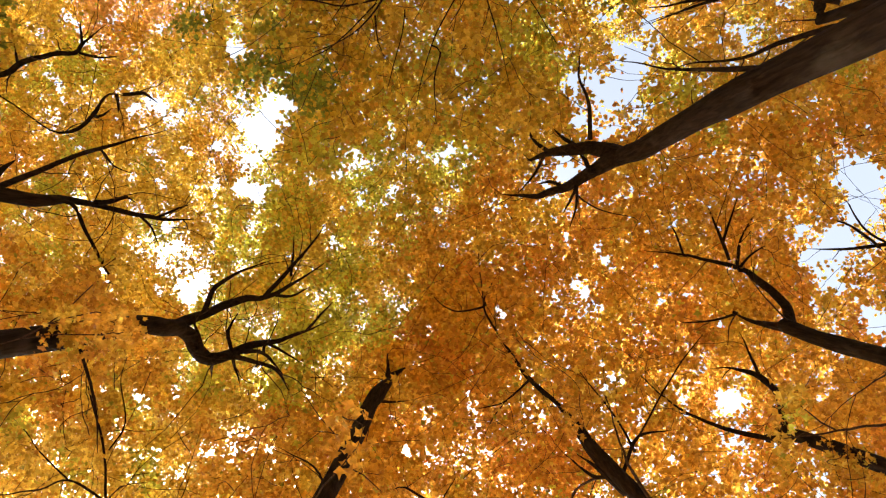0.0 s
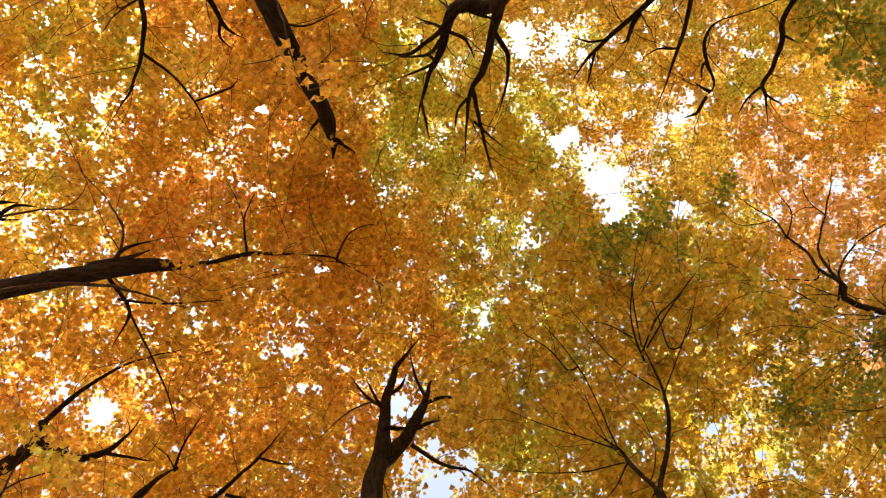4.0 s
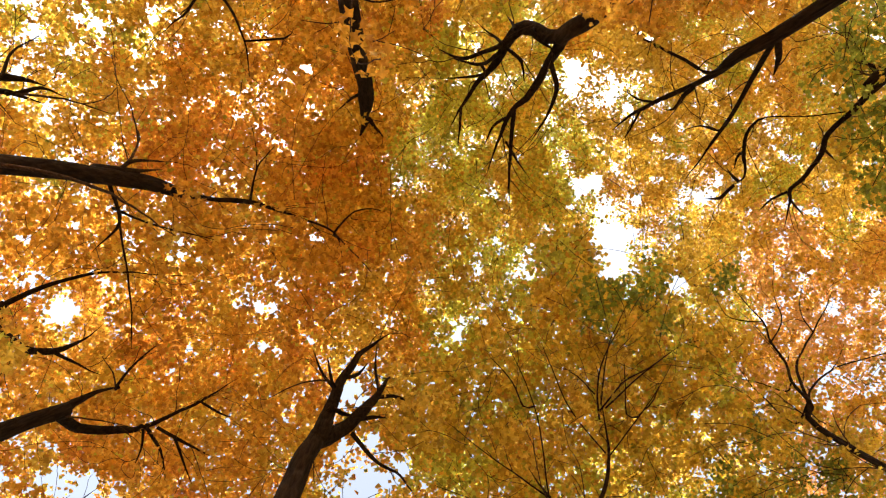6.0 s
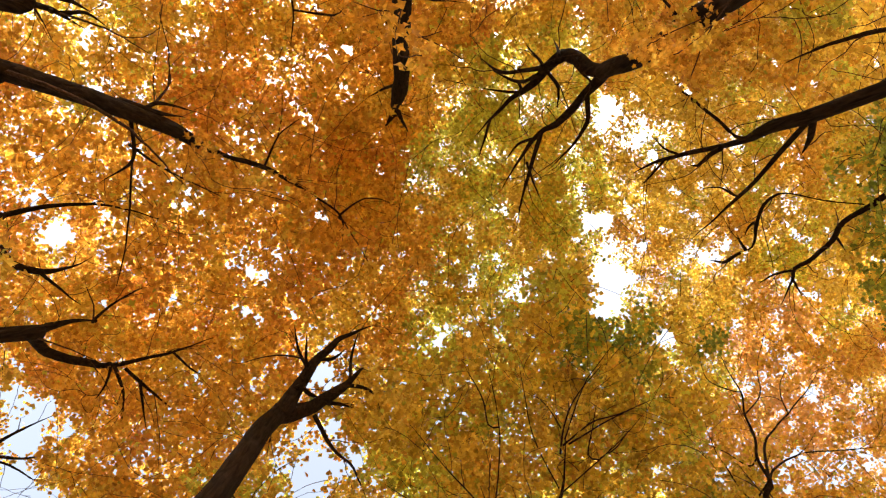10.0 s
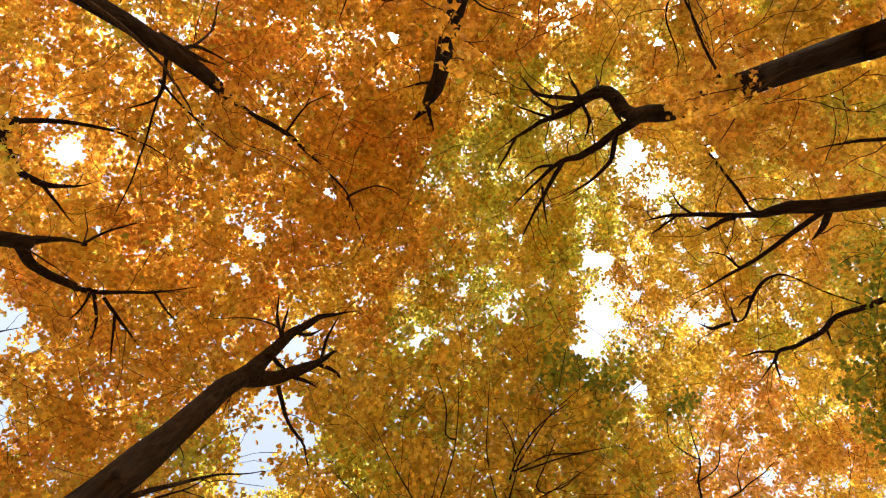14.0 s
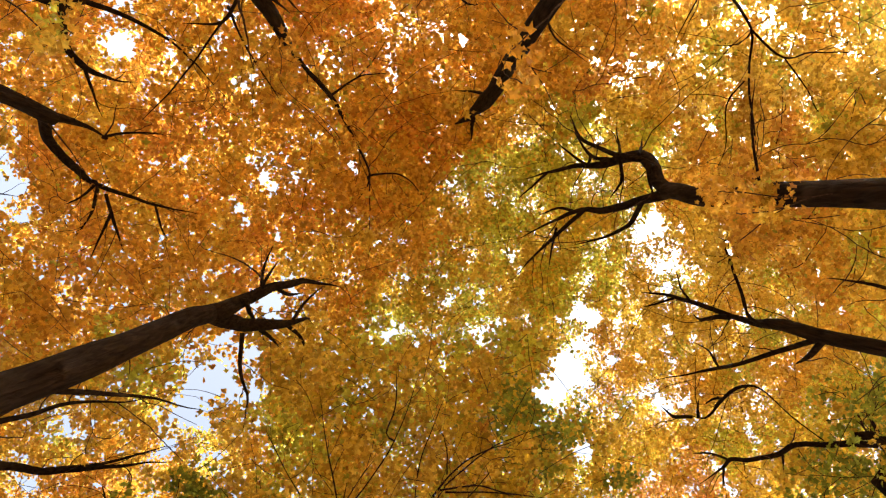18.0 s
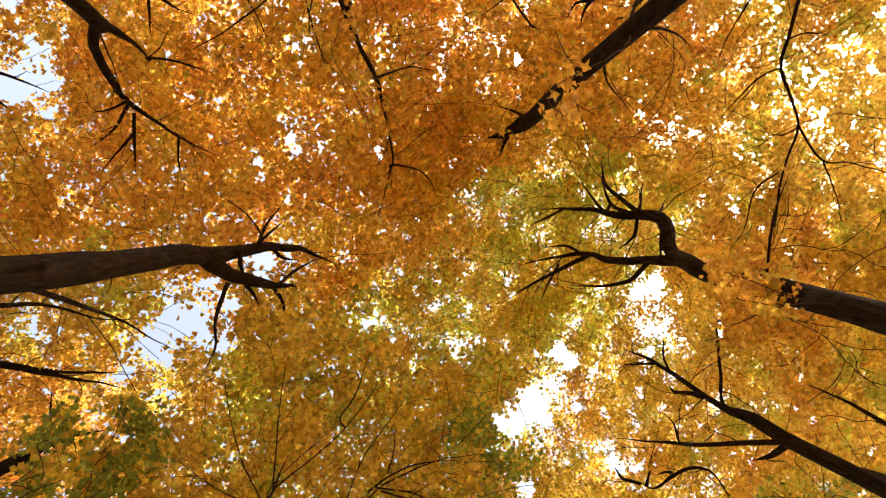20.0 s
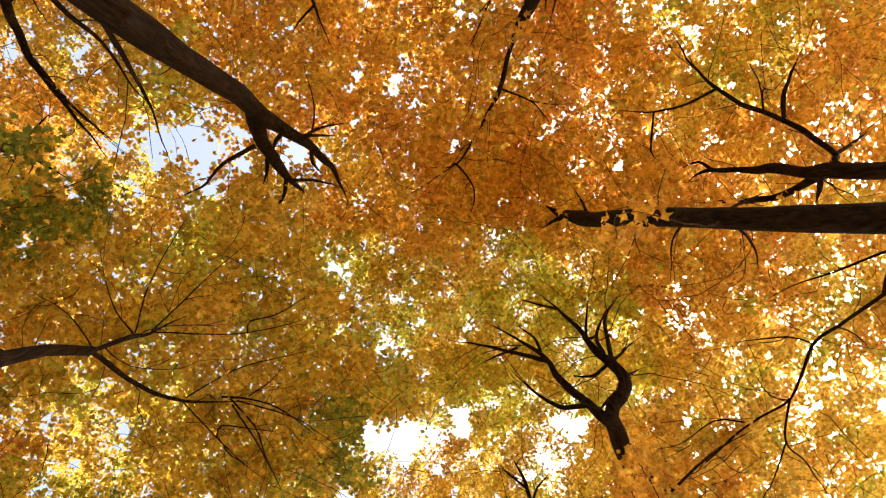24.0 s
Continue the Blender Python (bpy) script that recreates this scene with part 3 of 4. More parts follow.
t7 = Tree("maple_tree", "maple dividing into two crooked limbs in deep orange leaf",
    [(-5.73, 4.03, -0.15, 0.189), (-5.72, 4.04, 0.50, 0.156), (-5.57, 4.24, 8.06, 0.140), (-5.55, 4.27, 9.16, 0.140), (-5.52, 4.31, 10.50, 0.140), (-5.45, 4.39, 11.41, 0.140)])
t7.limb([(-5.45, 4.39, 11.41, 0.123), (-5.48, 4.36, 11.07, 0.112), (-5.46, 4.39, 11.28, 0.110), (-5.44, 4.30, 11.61, 0.080), (-5.23, 4.15, 11.94, 0.059), (-5.01, 4.09, 12.28, 0.036)])
t7.limb([(-5.48, 4.36, 11.07, 0.112), (-5.51, 4.47, 11.41, 0.112), (-5.38, 4.87, 11.89, 0.100), (-4.81, 4.99, 12.37, 0.086), (-4.58, 5.05, 12.85, 0.058), (-3.69, 4.43, 13.33, 0.040), (-3.14, 3.93, 13.81, 0.021)])
t7.limb([(-4.64, 5.04, 12.72, 0.048), (-4.43, 4.92, 12.61, 0.044), (-4.02, 5.36, 12.61, 0.031), (-3.79, 5.89, 12.61, 0.019)])
t7.limb([(-4.24, 4.92, 12.71, 0.038), (-3.73, 5.15, 12.81, 0.032), (-3.06, 5.40, 12.91, 0.019)])
t7.limb([(-5.01, 4.09, 12.28, 0.034), (-5.12, 4.16, 12.41, 0.031), (-5.07, 3.77, 12.81, 0.026), (-4.78, 3.24, 13.21, 0.020)])
t7.limb([(-3.85, 5.04, 12.71, 0.032), (-3.60, 5.48, 12.76, 0.025), (-3.29, 6.02, 12.81, 0.019)])
t7.limb([(-4.43, 4.93, 12.51, 0.031), (-4.37, 5.30, 12.51, 0.025), (-4.44, 5.66, 12.51, 0.019)])
t7.limb([(-3.72, 4.46, 13.41, 0.027), (-3.24, 4.68, 13.51, 0.027), (-2.97, 4.73, 13.61, 0.020)])
t7.lobes(ORANGE, 0.74, [(-7.64, 7.24, 14.10), (-8.73, 3.39, 13.10)])
t7.lobes(ORANGE, 0.87, [(-6.34, 7.12, 15.10), (-5.01, 5.75, 16.10), (-5.27, 6.66, 14.10), (-9.02, 1.99, 15.10), (-8.10, 4.53, 14.10), (-3.75, 3.49, 17.10)])
t7.lobes(ORANGE, 1, [(-7.21, 5.11, 16.10), (-4.72, 4.12, 17.10), (-4.85, 6.87, 15.10), (-8.76, 5.07, 13.10), (-7.41, 5.08, 16.10), (-8.18, 3.98, 11.10), (-5.01, 5.19, 16.10)])

t7.lobes(GOLD, 1.2, [(-4.10, 1.86, 7.50), (-3.93, 2.13, 7.50)])

t16 = Tree("maple_tree", "far maple with forked limbs seen through orange leaf",
    [(-7.07, 4.18, -0.15, 0.193), (-7.10, 4.15, 0.50, 0.161), (-7.74, 3.50, 11.29, 0.143), (-7.92, 3.08, 12.77, 0.095)])
t16.limb([(-7.92, 3.08, 12.77, 0.060), (-7.88, 3.18, 12.43, 0.055), (-7.92, 3.08, 12.77, 0.060), (-7.43, 2.53, 13.43, 0.048), (-6.69, 2.14, 14.10, 0.031), (-5.20, 1.95, 14.77, 0.016)])
t16.limb([(-7.90, 3.22, 12.27, 0.087), (-7.24, 3.78, 12.59, 0.072), (-6.86, 3.88, 12.92, 0.084), (-6.43, 3.59, 13.24, 0.043), (-6.32, 3.31, 13.57, 0.019)])
t16.limb([(-6.79, 3.90, 12.97, 0.042), (-6.38, 4.11, 13.17, 0.028), (-5.96, 4.30, 13.37, 0.016)])
t16.lobes(ORANGE, 0.87, [(-9.90, 2.75, 15.60), (-8.26, 3.49, 16.60), (-9.60, 3.99, 15.60), (-9.36, 3.38, 15.60), (-8.88, 5.14, 14.60)])
t16.lobes(ORANGE, 1, [(-8.60, 4.48, 15.60)])

t19 = Tree("maple_tree", "far maple with short dark limbs at the edge of yellow crowns",
    [(-8.57, -0.08, -0.15, 0.191), (-8.54, -0.11, 0.50, 0.159), (-7.97, -0.68, 9.91, 0.142), (-7.89, -1.30, 11.09, 0.108)])
t19.limb([(-7.89, -1.30, 11.09, 0.095), (-7.91, -1.14, 10.78, 0.086), (-7.89, -1.30, 11.09, 0.086), (-7.82, -1.50, 11.59, 0.068), (-7.67, -1.52, 12.09, 0.030)])
t19.limb([(-7.91, -1.14, 10.78, 0.086), (-7.97, -1.18, 10.99, 0.085), (-8.04, -1.09, 11.36, 0.067), (-7.88, -1.19, 11.72, 0.058), (-7.60, -1.18, 12.09, 0.024)])
t19.limb([(-7.94, -1.15, 11.59, 0.049), (-7.75, -1.15, 11.49, 0.045), (-7.59, -1.44, 11.89, 0.041), (-7.42, -1.43, 12.29, 0.024)])
t19.limb([(-7.91, -1.14, 10.78, 0.036), (-7.71, -1.35, 11.09, 0.032), (-8.04, -1.88, 11.59, 0.028), (-8.03, -2.46, 12.09, 0.018)])
t19.lobes(GOLD, 0.74, [(-9.17, -1.74, 14.10)])
t19.lobes(GOLD, 0.87, [(-9.10, -2.67, 14.10), (-8.50, -2.44, 14.10), (-8.88, -1.47, 14.10)])
t19.lobes(GOLD, 1, [(-8.01, -0.74, 14.10), (-8.14, -2.13, 14.10)])
t19.lobes(ORANGE, 1, [(-9.59, 0.64, 13.60)])

t10 = Tree("maple_tree", "young understory maple with thin spreading limbs in olive-green leaf",
    [(2.46, 3.86, -0.15, 0.122), (2.49, 3.83, 0.50, 0.101), (2.82, 3.50, 6.02, 0.090), (2.90, 3.44, 6.67, 0.081), (2.94, 3.41, 7.23, 0.070), (3.08, 3.28, 7.92, 0.061)])
t10.limb([(3.08, 3.28, 7.92, 0.043), (3.01, 3.34, 7.59, 0.039), (3.10, 3.27, 7.92, 0.035), (3.43, 2.78, 8.26, 0.031), (3.59, 2.26, 8.59, 0.027), (3.40, 1.45, 8.92, 0.012)])
t10.limb([(3.01, 3.34, 7.59, 0.036), (3.07, 3.28, 7.92, 0.032), (2.92, 3.11, 8.32, 0.034), (2.91, 3.04, 8.72, 0.024), (2.63, 2.83, 9.12, 0.013)])
t10.limb([(2.92, 3.09, 8.42, 0.013), (2.72, 3.66, 8.67, 0.009), (2.13, 4.27, 8.92, 0.009)])
t10.limb([(2.95, 3.09, 8.82, 0.014), (2.13, 2.88, 9.37, 0.010), (1.38, 2.65, 9.92, 0.010)])
t10.limb([(3.54, 2.24, 8.52, 0.011), (4.03, 1.46, 8.72, 0.009), (4.40, 0.77, 8.92, 0.009)])
t10.limb([(2.95, 3.20, 8.62, 0.011), (2.26, 3.49, 9.07, 0.009), (1.36, 3.54, 9.52, 0.010)])
t10.limb([(3.49, 2.18, 8.52, 0.011), (2.99, 1.74, 9.02, 0.009), (2.49, 0.89, 9.52, 0.010)])
t10.limb([(2.95, 3.09, 8.82, 0.012), (2.60, 1.95, 9.37, 0.010), (2.09, 1.15, 9.92, 0.010)])
t10.limb([(3.40, 1.58, 8.82, 0.012), (3.46, 0.76, 9.12, 0.009), (3.75, -0.04, 9.42, 0.010)])
t10.limb([(3.48, 1.83, 8.92, 0.018), (3.44, 1.46, 9.12, 0.014), (3.51, 0.97, 9.32, 0.012), (3.77, 0.30, 9.52, 0.010)])
t10.limb([(3.46, 1.69, 8.92, 0.014), (3.80, 1.23, 9.09, 0.012), (4.18, 1.00, 9.26, 0.012), (4.76, 0.51, 9.42, 0.010)])
t10.limb([(3.94, 1.61, 8.69, 0.013), (3.93, 1.69, 9.02, 0.012), (3.94, 1.28, 9.27, 0.010), (3.90, 0.84, 9.52, 0.010)])
t10.limb([(3.41, 1.51, 9.12, 0.012), (3.17, 1.34, 9.37, 0.010), (2.94, 1.27, 9.62, 0.010)])
t10.limb([(2.60, 1.95, 9.37, 0.016), (2.37, 1.95, 9.22, 0.014), (2.26, 1.73, 9.72, 0.013), (1.86, 1.43, 10.22, 0.011)])
t10.limb([(4.07, 1.64, 8.92, 0.012), (4.31, 1.37, 9.02, 0.012), (4.39, 1.12, 9.12, 0.009)])
t10.limb([(3.53, 1.64, 8.92, 0.014), (4.02, 1.09, 9.07, 0.012), (4.57, 0.55, 9.22, 0.010)])
t10.limb([(3.01, 3.34, 7.59, 0.011), (3.07, 3.28, 7.92, 0.010), (2.86, 3.85, 8.12, 0.008), (2.84, 4.48, 8.32, 0.008)])
t10.lobes(GOLD, 1, [(2.87, 5.94, 13.20), (3.21, 3.31, 10.50), (2.63, 2.61, 9.50), (3.26, 2.23, 9.50), (2.84, 4.54, 9.50), (3.67, 5.14, 9.50)])
t10.lobes(GREEN, 0.87, [(5.29, -0.59, 12.50)])
t10.lobes(GREEN, 1, [(4.60, -0.20, 10.40), (4.96, 0.09, 10.20)])
t10.lobes(GREEN, 1.12, [(3.92, 0.25, 11.30)])
t10.lobes(LIME, 1, [(3.15, 3.07, 10.60), (3.01, 3.58, 10.60), (2.07, 0.53, 11.20)])
t10.lobes(LIME, 1.12, [(3.42, 0.77, 14.50), (2.08, 1.08, 11.40)])
t10.lobes(OLIVE, 0.87, [(5.78, 5.37, 11.30)])
t10.lobes(OLIVE, 1, [(4.58, 1.59, 10.50), (1.61, 2.79, 12.10), (4.44, 1.20, 10.50), (4.52, 0.29, 10.50), (4.93, 1.87, 10.50), (3.56, -0.09, 12.10), (2.62, 5.61, 14.50), (3.65, 4.58, 10.60), (1.49, 2.64, 13.20), (4.64, 0.12, 14.50)])
t10.lobes(OLIVE, 1.12, [(3.51, 1.58, 11.30), (4.23, 0.60, 11.30), (5.28, 0.48, 11.30), (2.80, 2.55, 11.30), (3.51, 1.61, 11.30), (4.34, 3.04, 11.30), (7.64, 0.47, 12.50), (2.74, 1.91, 14.50), (2.57, 1.74, 14.50), (3.68, 0.62, 13.20), (2.32, 2.02, 13.20), (1.77, 1.97, 11.40), (3.10, 2.95, 11.30), (2.87, 0.42, 10.80)])

t10.lobes(OLIVE, 1.3, [(5.20, 0.16, 11.00), (5.78, 0.11, 10.80), (6.32, 0.76, 10.60), (5.58, 1.02, 10.80), (4.73, 0.93, 11.00), (4.38, 1.64, 10.80), (3.84, 0.99, 11.20), (3.52, 1.88, 11.10), (1.47, 3.00, 11.40)])
t10.lobes(GREEN, 1.2, [(4.76, -0.35, 11.20), (4.25, -0.22, 11.50), (6.03, -0.30, 10.90), (3.85, 0.18, 11.80)])
t10.lobes(LIME, 0.9, [(2.34, 1.62, 13.60), (1.79, 1.80, 14.00), (2.40, 1.64, 13.80), (3.84, 2.24, 12.10)])
t10.lobes(GOLD, 0.9, [(3.41, 3.28, 11.60), (3.08, 4.15, 11.80), (3.56, 4.03, 11.20), (2.58, 5.50, 13.10)])

t12 = Tree("maple_tree", "slim maple with fine dark branches in salmon-pink leaf",
    [(7.34, 1.91, -0.15, 0.075), (7.37, 1.88, 0.50, 0.062), (7.32, 1.39, 8.60, 0.052), (7.44, 0.94, 9.70, 0.044)])
t12.limb([(7.44, 0.94, 9.70, 0.030), (7.38, 0.71, 10.07, 0.027), (7.51, 0.45, 10.43, 0.024), (7.42, 0.12, 10.80, 0.020), (7.44, -0.26, 11.17, 0.017), (7.23, -0.57, 11.53, 0.014), (7.04, -0.96, 11.90, 0.010)])
t12.limb([(7.44, 0.94, 9.70, 0.029), (7.63, 0.70, 10.16, 0.025), (7.88, 0.37, 10.62, 0.021), (8.47, -0.28, 11.08, 0.017), (9.09, -1.03, 11.54, 0.013), (9.54, -1.49, 12.00, 0.010)])
t12.limb([(7.44, 0.94, 9.70, 0.022), (7.75, 0.73, 10.03, 0.018), (8.42, 0.31, 10.35, 0.015), (9.64, -0.16, 10.67, 0.012), (10.64, -0.54, 11.00, 0.010)])
t12.limb([(7.41, 0.72, 10.10, 0.016), (7.64, 0.96, 10.47, 0.013), (7.28, 0.94, 10.83, 0.011), (6.73, 1.02, 11.20, 0.010)])
t12.limb([(7.42, 0.12, 10.80, 0.014), (7.92, -0.37, 11.27, 0.012), (7.98, -0.91, 11.73, 0.010), (8.20, -1.58, 12.20, 0.010)])
t12.limb([(7.31, -0.25, 11.00, 0.013), (7.36, -0.20, 11.40, 0.012), (7.09, -0.22, 11.80, 0.010), (6.91, -0.71, 12.20, 0.010)])
t12.limb([(8.22, -0.27, 10.80, 0.012), (8.38, -0.66, 11.40, 0.010), (8.80, -1.35, 12.00, 0.010)])
t12.limb([(7.35, 0.93, 9.60, 0.019), (7.60, 1.44, 10.05, 0.016), (7.36, 1.22, 10.50, 0.014), (7.21, 0.95, 10.95, 0.011), (7.11, 0.56, 11.40, 0.010)])
t12.lobes(GOLD, 0.74, [(8.02, 5.87, 13.60)])
t12.lobes(GOLD, 1, [(7.73, 5.32, 11.60)])
t12.lobes(GREEN, 1, [(6.93, 2.22, 10.10), (8.10, 2.16, 9.60), (7.67, 2.01, 10.10)])
t12.lobes(OLIVE, 1, [(9.55, -0.11, 15.60), (7.52, 3.91, 13.60), (10.48, 1.66, 11.60), (8.39, 1.65, 10.60), (6.72, 2.11, 10.60), (8.56, 1.70, 9.60), (8.21, 1.60, 11.10)])
t12.lobes(ORANGE, 0.74, [(10.25, 0.66, 11.60)])
t12.lobes(ORANGE, 0.87, [(12.19, -2.27, 14.60), (7.06, 5.81, 11.60)])
t12.lobes(SALMON, 0.74, [(10.49, -1.82, 15.60), (11.22, -0.03, 12.60)])
t12.lobes(SALMON, 0.87, [(10.08, -1.22, 14.60), (11.17, -1.08, 13.60), (9.46, 0.47, 13.60), (10.95, -2.77, 15.60)])

t13 = Tree("maple_tree", "maple with long hanging twigs in sunlit yellow leaf",
    [(-2.50, -5.20, -0.15, 0.069), (-2.47, -5.23, 0.50, 0.057), (-2.07, -5.63, 7.18, 0.051), (-1.57, -5.79, 7.86, 0.039)])
t13.limb([(-1.57, -5.79, 7.86, 0.024), (-1.77, -5.73, 7.58, 0.022), (-1.57, -5.79, 7.86, 0.026), (-0.98, -5.58, 8.06, 0.024), (-0.61, -5.52, 8.26, 0.022), (0.18, -5.72, 8.46, 0.019), (0.60, -5.58, 8.66, 0.017), (1.13, -5.44, 8.86, 0.018), (1.83, -5.33, 9.06, 0.012), (2.66, -5.14, 9.26, 0.009)])
t13.limb([(0.23, -5.71, 8.46, 0.017), (0.81, -6.08, 8.66, 0.014), (1.05, -6.77, 8.86, 0.012), (1.64, -7.76, 9.06, 0.009)])
t13.limb([(0.84, -6.09, 8.66, 0.012), (1.47, -6.32, 8.86, 0.009), (2.15, -6.47, 9.06, 0.009)])
t13.limb([(0.79, -5.39, 8.66, 0.012), (0.97, -5.10, 8.86, 0.012), (1.56, -4.88, 9.06, 0.009), (1.79, -4.73, 9.26, 0.009)])
t13.limb([(-0.95, -5.59, 8.06, 0.011), (-0.97, -5.93, 8.16, 0.011), (-0.90, -6.26, 8.26, 0.009)])
t13.limb([(-0.63, -5.51, 8.26, 0.011), (-0.60, -5.37, 8.56, 0.012), (-0.25, -4.88, 8.86, 0.009)])
t13.limb([(-1.84, -5.64, 7.61, 0.024), (-2.13, -5.67, 7.89, 0.021), (-1.74, -5.42, 8.16, 0.016), (-1.36, -5.13, 8.44, 0.012), (-1.03, -5.01, 8.71, 0.009)])
t13.limb([(0.22, -5.81, 8.56, 0.009), (0.29, -5.63, 8.71, 0.009), (0.10, -5.42, 8.86, 0.009)])
t13.lobes(GOLD, 0.74, [(-0.14, -10.15, 13.60), (-1.17, -9.44, 11.60), (-0.56, -9.48, 12.60), (0.80, -10.16, 11.60)])
t13.lobes(GOLD, 0.87, [(1.24, -9.58, 12.60), (1.80, -8.56, 14.60), (-0.44, -8.06, 13.60), (-2.82, -9.16, 12.60)])
t13.lobes(GOLD, 1, [(0.09, -9.38, 14.60), (0.32, -9.19, 13.60), (-1.32, -8.43, 10.60), (0.18, -9.65, 13.60), (2.63, -9.72, 13.60), (1.93, -10.09, 12.60)])
t13.lobes(GOLD, 1.12, [(0.94, -7.99, 15.60)])
t13.lobes(OLIVE, 1, [(-0.08, -6.88, 15.10)])
t13.lobes(ORANGE, 1, [(-1.80, -8.15, 13.60), (-0.96, -5.72, 10.60), (1.14, -5.44, 10.10)])
t13.lobes(ORANGE, 1.22, [(-1.79, -6.02, 15.10)])

t14 = Tree("maple_tree", "leaning maple with a long bare limb and sparse pale orange leaf",
    [(-1.72, 6.86, -0.15, 0.139), (-1.69, 6.89, 0.50, 0.116), (-1.17, 7.41, 9.16, 0.103), (-0.69, 7.47, 9.67, 0.078)])
t14.limb([(-0.69, 7.47, 9.67, 0.069), (-0.93, 7.44, 9.42, 0.062), (-0.69, 7.47, 9.67, 0.073), (-0.04, 7.22, 10.17, 0.059), (0.46, 6.83, 10.67, 0.046), (1.15, 6.05, 11.17, 0.022)])
t14.limb([(-0.02, 7.08, 10.07, 0.029), (0.51, 6.52, 10.57, 0.026), (0.85, 5.89, 11.07, 0.016)])
t14.lobes(GOLD, 0.74, [(-0.80, 9.71, 13.60), (1.51, 7.91, 15.60), (-0.42, 9.44, 13.60)])
t14.lobes(GOLD, 1, [(-2.15, 11.06, 13.60)])
t14.lobes(ORANGE, 0.74, [(0.54, 10.57, 14.60), (0.96, 9.95, 15.60), (0.73, 10.82, 13.60), (0.87, 8.52, 14.60)])
t14.lobes(ORANGE, 1, [(1.19, 10.38, 14.60)])

t15 = Tree("maple_tree", "distant maple with nearly bare twigs against the sky",
    [(-7.09, 6.99, -0.15, 0.152), (-7.06, 7.02, 0.50, 0.126), (-6.40, 7.68, 11.50, 0.113), (-6.18, 7.87, 12.47, 0.056)])
t15.limb([(-6.18, 7.87, 12.47, 0.049), (-6.25, 7.80, 12.13, 0.045), (-6.18, 7.87, 12.47, 0.049), (-5.82, 7.26, 12.97, 0.039), (-5.49, 6.89, 13.47, 0.020)])
t15.limb([(-6.05, 7.65, 12.65, 0.034), (-5.99, 7.57, 12.47, 0.031), (-5.36, 7.65, 12.97, 0.026), (-5.10, 7.47, 13.47, 0.015)])
t15.limb([(-6.25, 7.80, 12.13, 0.034), (-6.23, 7.84, 12.47, 0.031), (-5.76, 7.98, 13.07, 0.026), (-5.20, 8.53, 13.67, 0.015)])
t15.lobes(ORANGE, 0.74, [(-7.48, 7.87, 15.10)])
t15.lobes(ORANGE, 0.87, [(-6.29, 8.16, 16.10), (-4.44, 8.77, 14.10), (-3.37, 8.45, 12.10), (-2.99, 8.26, 11.10)])
t15.lobes(ORANGE, 1, [(-2.98, 8.11, 14.10)])

t17 = Tree("maple_tree", "shaded maple still in dark green leaf",
    [(0.92, 7.10, -0.15, 0.141), (0.95, 7.08, 0.50, 0.117), (1.44, 6.85, 8.67, 0.105), (1.54, 6.83, 9.46, 0.072)])
t17.limb([(1.54, 6.83, 9.46, 0.063), (1.49, 6.84, 9.11, 0.057), (1.54, 6.83, 9.46, 0.063), (1.49, 6.46, 9.96, 0.038), (1.68, 6.09, 10.46, 0.020)])
t17.limb([(1.51, 6.65, 9.86, 0.028), (1.06, 6.77, 10.26, 0.020), (0.72, 6.92, 10.66, 0.015)])
t17.lobes(GREEN, 1, [(1.16, 5.93, 9.40), (2.08, 5.67, 9.40), (1.52, 5.72, 8.80), (1.71, 5.82, 10.00), (2.59, 6.86, 9.40), (1.78, 6.30, 10.00)])

t18 = Tree("maple_tree", "maple with dark green leaf beside golden crowns",
    [(8.00, -3.49, -0.15, 0.122), (7.97, -3.52, 0.50, 0.101), (7.51, -3.98, 8.23, 0.091), (7.23, -4.48, 8.88, 0.058)])
t18.limb([(7.23, -4.48, 8.88, 0.051), (7.34, -4.28, 8.61, 0.046), (7.23, -4.48, 8.88, 0.046), (7.05, -4.91, 9.48, 0.031), (6.95, -5.26, 10.08, 0.019)])
t18.lobes(GREEN, 1.0, [(7.44, -4.67, 10.20), (8.16, -3.88, 10.20), (7.02, -4.98, 10.60), (9.09, -3.43, 10.80), (7.51, -5.02, 10.40)])
t18.lobes(GOLD, 1, [(6.53, -6.32, 10.60), (7.57, -5.31, 10.60)])
t18.lobes(GREEN, 1, [(7.08, -4.68, 9.60), (6.78, -5.32, 9.60), (7.33, -3.95, 9.60), (7.55, -4.29, 9.60), (7.55, -4.98, 10.60)])
t18.lobes(OLIVE, 0.87, [(8.82, -4.39, 11.60)])

t2.thick = 1.35
t8.thick = 1.2
t3.thick = 1.25
t1.thick = 0.82
t7.thick = 1.15
t5.thick = 1.15
t11.thick = 1.3
t12.thick = 0.85
t6.thick = t19.thick = 0.72
t16.thick = 0.9
t10.roof = t17.roof = 0.75
t12.roof = 0.8
t1.leaf = t7.leaf = t16.leaf = t8.leaf = 1.22
t2.leaf = t6.leaf = 1.38
t3.leaf = t5.leaf = t11.leaf = t12.leaf = t13.leaf = t14.leaf = 0.78


